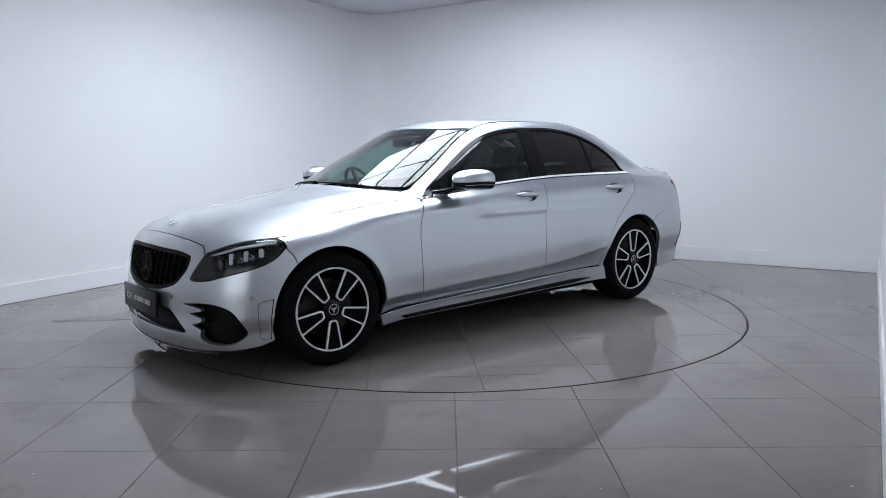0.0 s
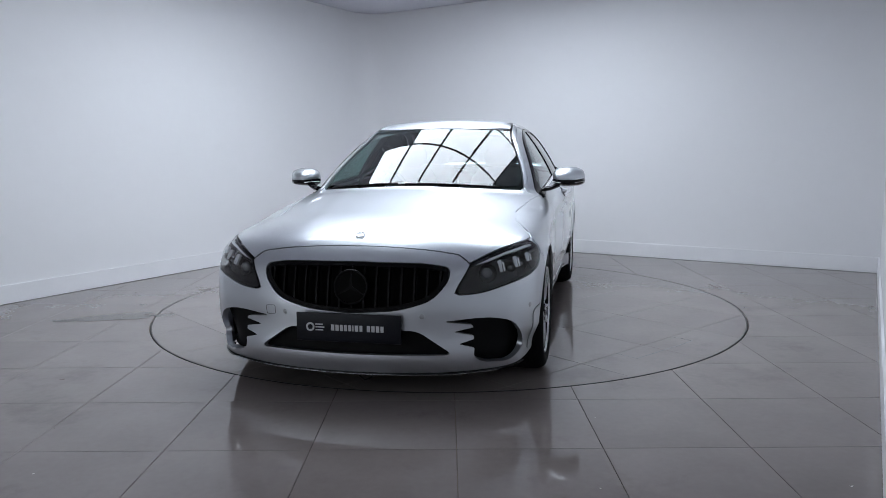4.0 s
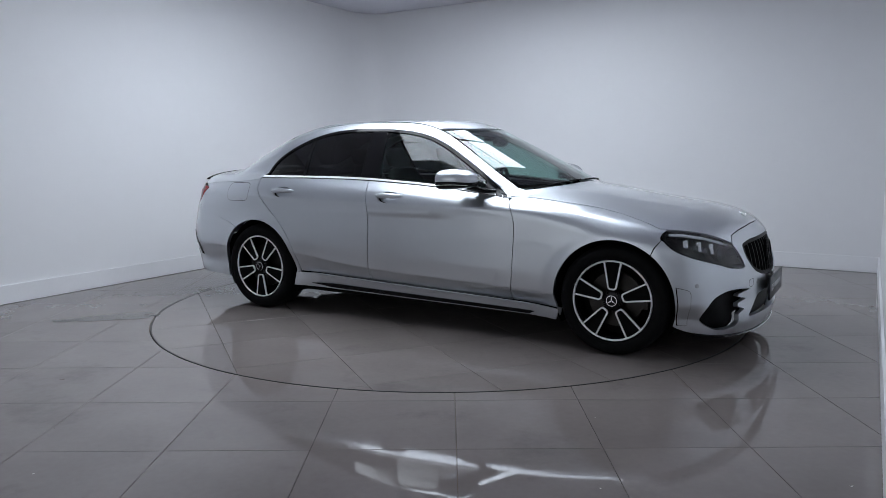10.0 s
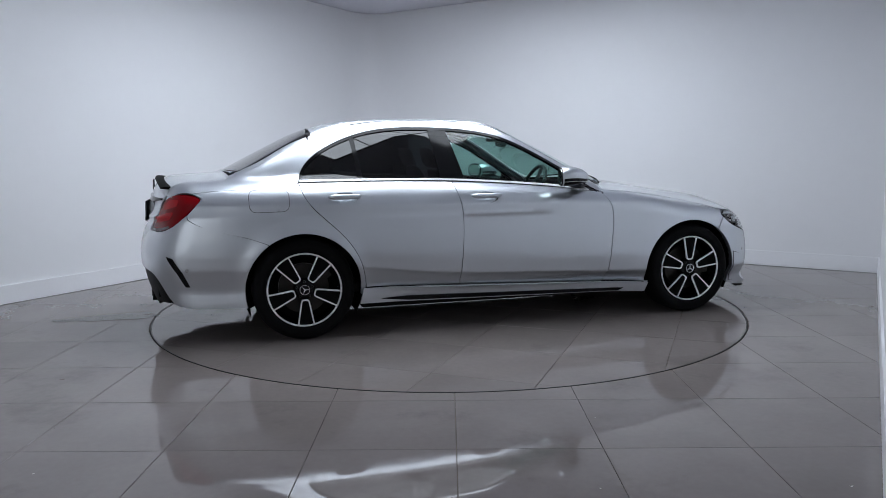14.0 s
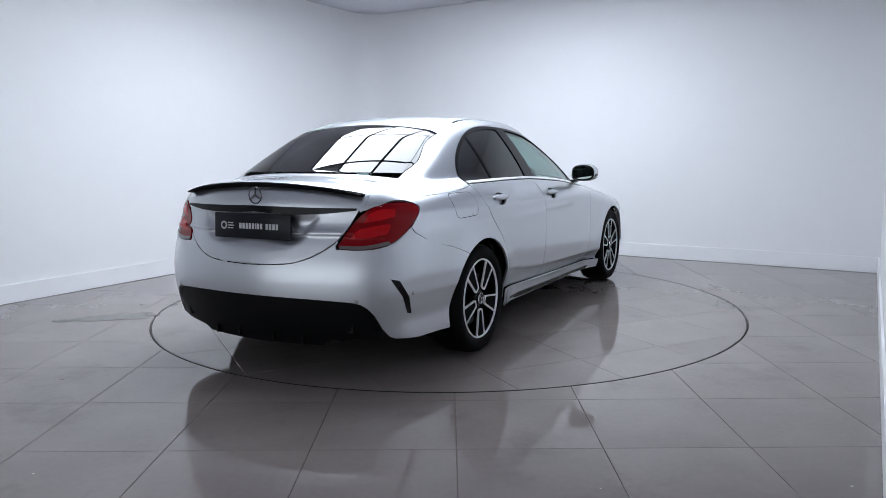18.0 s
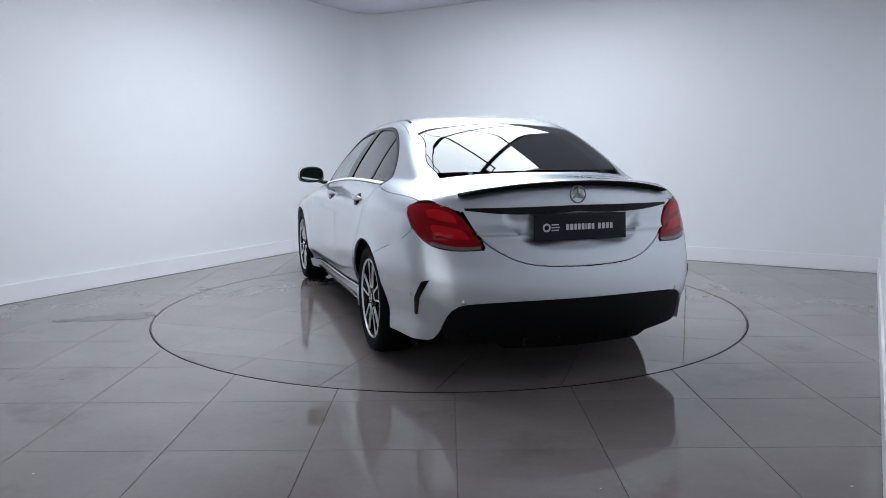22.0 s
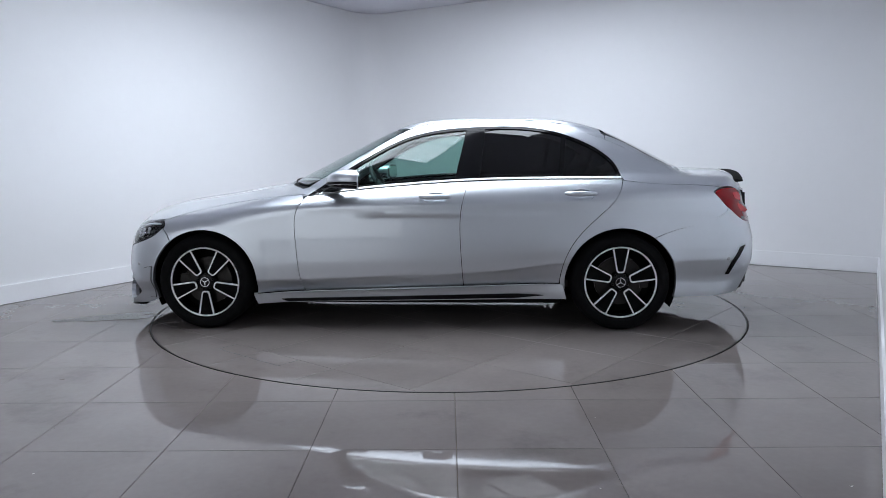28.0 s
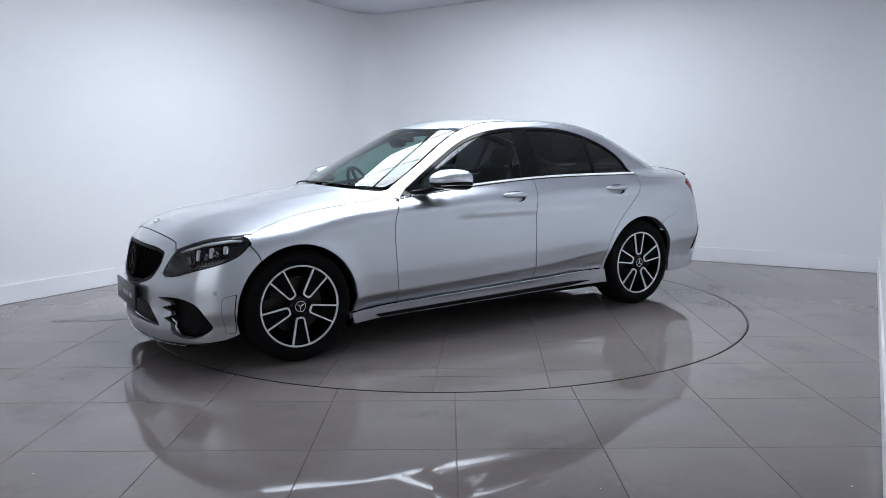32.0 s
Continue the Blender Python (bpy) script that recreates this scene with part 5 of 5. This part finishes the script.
for s in (1, -1):
    for y, z, w in ((0.800, 0.655, 0.020), (0.752, 0.640, 0.022), (0.645, 0.618, 0.046)):
        x = cast_front(y, z) - 0.055
        bm = bmesh.new()
        lathe(bm, [(w * 1.05, 0.012), (w, 0.016), (w * 0.86, 0.0), (w * 0.5, -0.014), (0.001, -0.016)], 24, facing((x, y * s, z), (0.93, 0.36 * s, 0.06)))
        bmesh.ops.recalc_face_normals(bm, faces=bm.faces)
        ob = part("projector", smooth(bm, 50), DARK_CHROME if w < 0.035 else DISC_STEEL, car, "dark lamp reflector")
        blob("bulb_lens", (x + 0.008, y * s, z), (0.012, w * 0.6, w * 0.6), LENS_SOLID, "round lamp lens", ob)
    for y, z, h in ((0.708, 0.652, 0.030), (0.776, 0.668, 0.028), (0.828, 0.685, 0.022)):
        bm = bmesh.new()
        m = facing((cast_front(y, z) - 0.034, y * s, z), (0.93, 0.30 * s, 0.30)) @ Matrix.Rotation(radians(10 * s), 4, "Y")
        prism(bm, [(-0.006, -h), (0.006, -h), (0.010, h * 0.9), (-0.010, h)], -0.012, 0.003, m)
        part("light_guide", bm, LAMP_WHITE, car, "pale upright light guide")
        bm = bmesh.new()
        box(bm, (-0.016 * s - 0.004, -0.010, -h), (-0.016 * s + 0.004, 0.001, h * 0.6), 0.001, m)
        part("light_guide_edge", bm, CHROME, car, "bright reflector edge")
    drl = nose_pts((0.60, 0.664), (0.66, 0.690), (0.735, 0.718), (1.80, 0.738, "s"), (1.735, 0.737, "s"), (1.74, 0.731, "s"), (1.80, 0.730, "s"), (0.735, 0.709), (0.66, 0.680))
    brow = [(u * s, v) for u, v in drl]
    skin("lamp_brow", "nose", brow, LAMP_WHITE, car, gap=0, level=0.008, depth=0.01, label="pale light bar along the headlamp's upper edge")

# ----- front bumper side slots, sensors, tow cover -----
slot = nose_pts(*[(*p, "s") for p in round_loop([(1.792, 0.440), (1.858, 0.426, 0.02), (1.868, 0.395, 0.02), (1.838, 0.218, 0.01), (1.790, 0.218)])])
skin("air_curtain_seam", "nose", inset(slot, -0.003), DARK, car, mirror=True, gap=0, level=-0.0008, depth=0)
skin("air_curtain_trim", "nose", slot, PAINT, car, mirror=True, gap=0, level=-0.005, depth=0.010, label="silver fin by the wheel arch")
vent = tail_pts((-2.122, 0.375, "s"), (-2.150, 0.377, "s"), (-2.200, 0.470, "s"), (-2.262, 0.572, "s"), (-2.222, 0.560, "s"), (-2.165, 0.470, "s"))
skin("corner_vent", "tail", vent, BLACK_GLOSS, car, mirror=True, gap=0, level=-0.004, depth=0.01, label="black vent in the rear bumper corner")
for s in (1, -1):
    for x, z in ((1.897, 0.455), (-2.14, 0.485)):
        y = side_y(x, z)
        bm = bmesh.new()
        n = normal(np.array([[x, y, z]]))[0]
        lathe(bm, [(0.001, 0.002), (0.010, 0.002), (0.0125, 0.0), (0.0125, -0.004)], 16, facing((x, y * s, z), (n[0], n[1] * s, n[2])))
        part("parking_sensor", smooth(bm), SENSOR, car, "small round parking sensor")
    for y, z, sg in ((0.355, 0.425, 1), (0.62, 0.46, -1)):
        x = cast_front(y, z, sg)
        n = normal(np.array([[x, y, z]]))[0]
        bm = bmesh.new()
        lathe(bm, [(0.001, 0.002), (0.010, 0.002), (0.0125, 0.0), (0.0125, -0.004)], 16, facing((x, y * s, z), (n[0], n[1] * s, n[2])))
        part("parking_sensor", smooth(bm), SENSOR, car, "small round parking sensor")

tow = nose_pts(*round_loop([(0.415, 0.452, 0.01), (0.470, 0.448, 0.01), (0.462, 0.405, 0.01), (0.412, 0.410, 0.01)]))
skin("tow_cover_seam", "nose", flip(inset(tow, -0.0015)), DARK, car, holes=[flip(inset(tow, 0.0008))], gap=0, level=-0.0006, depth=0)
# ----- tail lamp bands, exhaust tips, diffuser fins -----
low_band = line(*tail_pts((0.520, 0.745), (0.635, 0.742), (0.745, 0.765)), n=4) + line(*tail_pts((0.757, 0.748), (0.635, 0.722), (0.524, 0.727)), n=4)
skin("lamp_lower_band", "tail", low_band, SMOKE, car, mirror=True, gap=0.001, depth=0.004, level=-0.003, label="smoky strip along the lamp's foot")
for glow in ([(0.618, 0.852), (0.700, 0.868), (0.752, 0.885), (0.752, 0.925, 0.02), (0.690, 0.925, 0.02), (0.640, 0.900, 0.02)], [(0.572, 0.775), (0.650, 0.778), (0.735, 0.800), (0.745, 0.850, 0.02), (0.690, 0.842), (0.600, 0.822, 0.02)]):
    skin("lamp_element", "tail", tail_pts(*round_loop(glow)), RED_BRIGHT, car, mirror=True, gap=0, depth=0.003, level=-0.0015, label="bright red lamp reflector")
for s in (1, -1):
    bm = bmesh.new()
    y0, z0 = 0.50 * s, 0.318
    x = cast_front(0.58, z0, -1) + 0.022
    outer = [(x - 0.010, y0 + dy, z0 + dz) for dy, dz in ((-0.085, 0.034), (0.085, 0.034), (0.075, -0.034), (-0.075, -0.034))]
    o = [bm.verts.new(p) for p in outer]
    i = [bm.verts.new((x - 0.010, y0 + (p[1] - y0) * 0.88, z0 + (p[2] - z0) * 0.72)) for p in outer]
    ob = [bm.verts.new((x + 0.06, p[1], p[2])) for p in outer]
    ib = [bm.verts.new((x + 0.06, y0 + (p[1] - y0) * 0.88, z0 + (p[2] - z0) * 0.72)) for p in outer]
    for k in range(4):
        j = (k + 1) % 4
        bm.faces.new((o[k], o[j], i[j], i[k])), bm.faces.new((o[j], o[k], ob[k], ob[j])), bm.faces.new((i[k], i[j], ib[j], ib[k]))
    bm.faces.new(ib)
    bmesh.ops.recalc_face_normals(bm, faces=bm.faces)
    part("exhaust_tip", bm, BLACK_GLOSS, car, "gloss black exhaust tip")
    for y in (0.12, 0.30):
        x = cast_front(y, 0.28, -1)
        bm = bmesh.new()
        box(bm, (x + 0.012, y * s - 0.006, 0.214), (x + 0.10, y * s + 0.006, 0.262), 0.003)
        part("diffuser_fin", bm, BLACK_SATIN, car)

# ----- a loose strip hanging under the nose -----
bm = bmesh.new()
tube(bm, [(2.135, 0.11, 0.135), (2.13, 0.09, 0.105), (2.115, 0.05, 0.085), (2.10, 0.02, 0.10), (2.095, -0.01, 0.13)], 0.004, 8)
part("hanging_strip", smooth(bm), BLACK_SATIN, car, "loose black strip hanging under the bumper")

# ----- wipers -----
for s, y0, y1 in ((1, 0.55, -0.05), (1, -0.10, -0.62)):
    pts = []
    for k in range(9):
        y = y0 + (y1 - y0) * k / 8
        x = 0.935 - 0.36 * y * y - 0.008 * (1 - k / 8)
        z = float(cast("top", np.array([[x, y]]))[0, 2]) + 0.005
        pts.append((x, y, z))
    bm = bmesh.new()
    tube(bm, pts, 0.005, 8)
    part("wiper", smooth(bm), BLACK_SATIN, car, "black windscreen wiper")

# ----- cabin -----
skin("door_lining", "side", [(0.72, 0.90), (0.30, 0.945), (-0.40, 0.99), (-1.43, 1.0), (-1.40, 0.95), (-1.1, 0.58), (-1.0, 0.32), (0.74, 0.28)], LEATHER, car, mirror=True, gap=0, level=0.055, depth=0, label="black door lining")
bm = bmesh.new()
box(bm, (-1.75, -0.72, 0.27), (1.0, 0.72, 0.33), 0.01)
part("cabin_floor", bm, LEATHER, car)
bm = bmesh.new()
loft(bm, [[(0.44, y, 0.62), (0.43, y, 0.86), (0.47, y, 0.905), (0.62, y, 0.925 - 0.05 * y * y), (0.84, y * 0.9, 0.925 - 0.06 * y * y), (0.86, y * 0.9, 0.60)] for y in (-0.74, -0.6, -0.4, -0.2, 0.0, 0.2, 0.4, 0.6, 0.74)])
part("dashboard", smooth(bm, 50), LEATHER, car, "black dashboard")
bm = bmesh.new()
lathe(bm, [(0.185 + 0.014 * math.cos(a), 0.014 * math.sin(a)) for a in (2 * math.pi * k / 10 for k in range(10))], 40, facing((0.36, -0.37, 0.925), (-0.90, 0, 0.42)), True)
lathe(bm, [(0.06, 0.012), (0.055, 0.028), (0.001, 0.032)], 24, facing((0.375, -0.37, 0.918), (-0.90, 0, 0.42)))
fm = facing((0.37, -0.37, 0.92), (-0.90, 0, 0.42))
for a in (0, 180, 270):
    box(bm, (0.04, -0.006, -0.02), (0.18, 0.010, 0.02), 0.004, fm @ Matrix.Rotation(radians(a), 4, "Y"))
part("steering_wheel", smooth(bm, 50), LEATHER, car, "black steering wheel")


def seat(y, rear=False):
    x = -0.16 if not rear else -1.06
    bm = bmesh.new()
    loft(bm, [oval(y, 0.50, 0.25, 0.09, x + dx, 20, 3.5) for dx in (0.42, 0.40, 0.1, -0.10)])
    back = [(0.00, 0.52, 0.25, 0.075), (-0.04, 0.68, 0.255, 0.070), (-0.10, 0.85, 0.25, 0.062), (-0.16, 1.00, 0.225, 0.052), (-0.19, 1.075, 0.17, 0.036), (-0.195, 1.09, 0.12, 0.015)]
    loft(bm, [[(x + dx + t * math.sin(a) * 1.0 - 0.05, y + w * math.copysign(abs(math.cos(a)) ** 0.6, math.cos(a)), z) for a in (2 * math.pi * k / 22 for k in range(22))] for dx, z, w, t in back])
    ob = part("rear_seat" if rear else "front_seat", smooth(bm, 50), LEATHER, car, "black leather seat")
    hm = bmesh.new()
    loft(hm, [[(x - 0.245 - 0.02 * k + t * math.sin(a), y + w * math.copysign(abs(math.cos(a)) ** 0.6, math.cos(a)), z) for a in (2 * math.pi * q / 20 for q in range(20))] for k, (z, w, t) in enumerate(((1.095, 0.09, 0.028), (1.11, 0.125, 0.045), (1.17, 0.13, 0.05), (1.225, 0.115, 0.042), (1.24, 0.08, 0.02)))])
    part("headrest", smooth(hm, 50), LEATHER, ob, "black headrest")


for y in (0.37, -0.37):
    seat(y)
    seat(y, True)
bm = bmesh.new()
loft(bm, [oval(0.0, 1.275, 0.11, 0.030, 0.235, 20, 3), oval(0.0, 1.275, 0.115, 0.034, 0.25, 20, 3), oval(0.0, 1.275, 0.08, 0.018, 0.27, 20, 3)])
part("rear_view_mirror", smooth(bm, 50), BLACK_GLOSS, car, "black interior mirror")
bm = bmesh.new()
box(bm, (0.14, -0.08, 1.285), (0.25, 0.08, 1.318), 0.012)
part("camera_housing", bm, BLACK_SATIN, car, "black sensor housing behind the windscreen")
bm = bmesh.new()
box(bm, (-1.85, -0.55, 1.01), (-1.42, 0.55, 1.03), 0.005)
part("parcel_shelf", bm, LEATHER, car)
# roof lining and inner pillars
skin("roof_lining", "top", both([p for p in above(rail, 0.03) if -1.33 < p[0] < 0.10]), LINING, car, gap=0, level=0.035, depth=0, label="grey roof lining")


# ---------- what moves ----------
TURN = [(0.0, -139.5), (0.5, -138.5), (1.0, -135.8), (1.5, -131.6), (2.0, -125.9), (2.5, -120.0), (3.0, -114.0), (3.5, -108.1), (5.5, -84.3), (6.0, -78.2),
        (7.0, -66.2), (8.0, -54.4), (9.0, -42.5), (10.0, -30.7), (11.0, -18.9), (12.0, -7.3), (13.0, 4.2), (14.0, 15.9), (14.5, 21.7), (16.5, 45.2),
        (17.0, 50.9), (18.0, 62.4), (19.0, 73.9), (20.0, 85.5), (21.0, 97.1), (22.0, 108.7), (23.0, 120.1), (24.0, 131.5), (25.0, 142.8), (25.5, 148.4),
        (27.5, 171.3), (28.0, 177.0), (29.0, 188.0), (30.0, 199.4), (30.5, 205.1), (31.0, 209.9), (31.5, 212.4), (32.0, 213.6)]
CAR_X, CAR_Y = 0.2136, 0.025


def motions():
    walk(car, [(t, Matrix.Rotation(radians(a), 4, "Z") @ Matrix.Translation((CAR_X, CAR_Y, 0))) for t, a in TURN])
    walk(table, [(t, Matrix.Rotation(radians(a), 4, "Z")) for t, a in TURN])


motions()
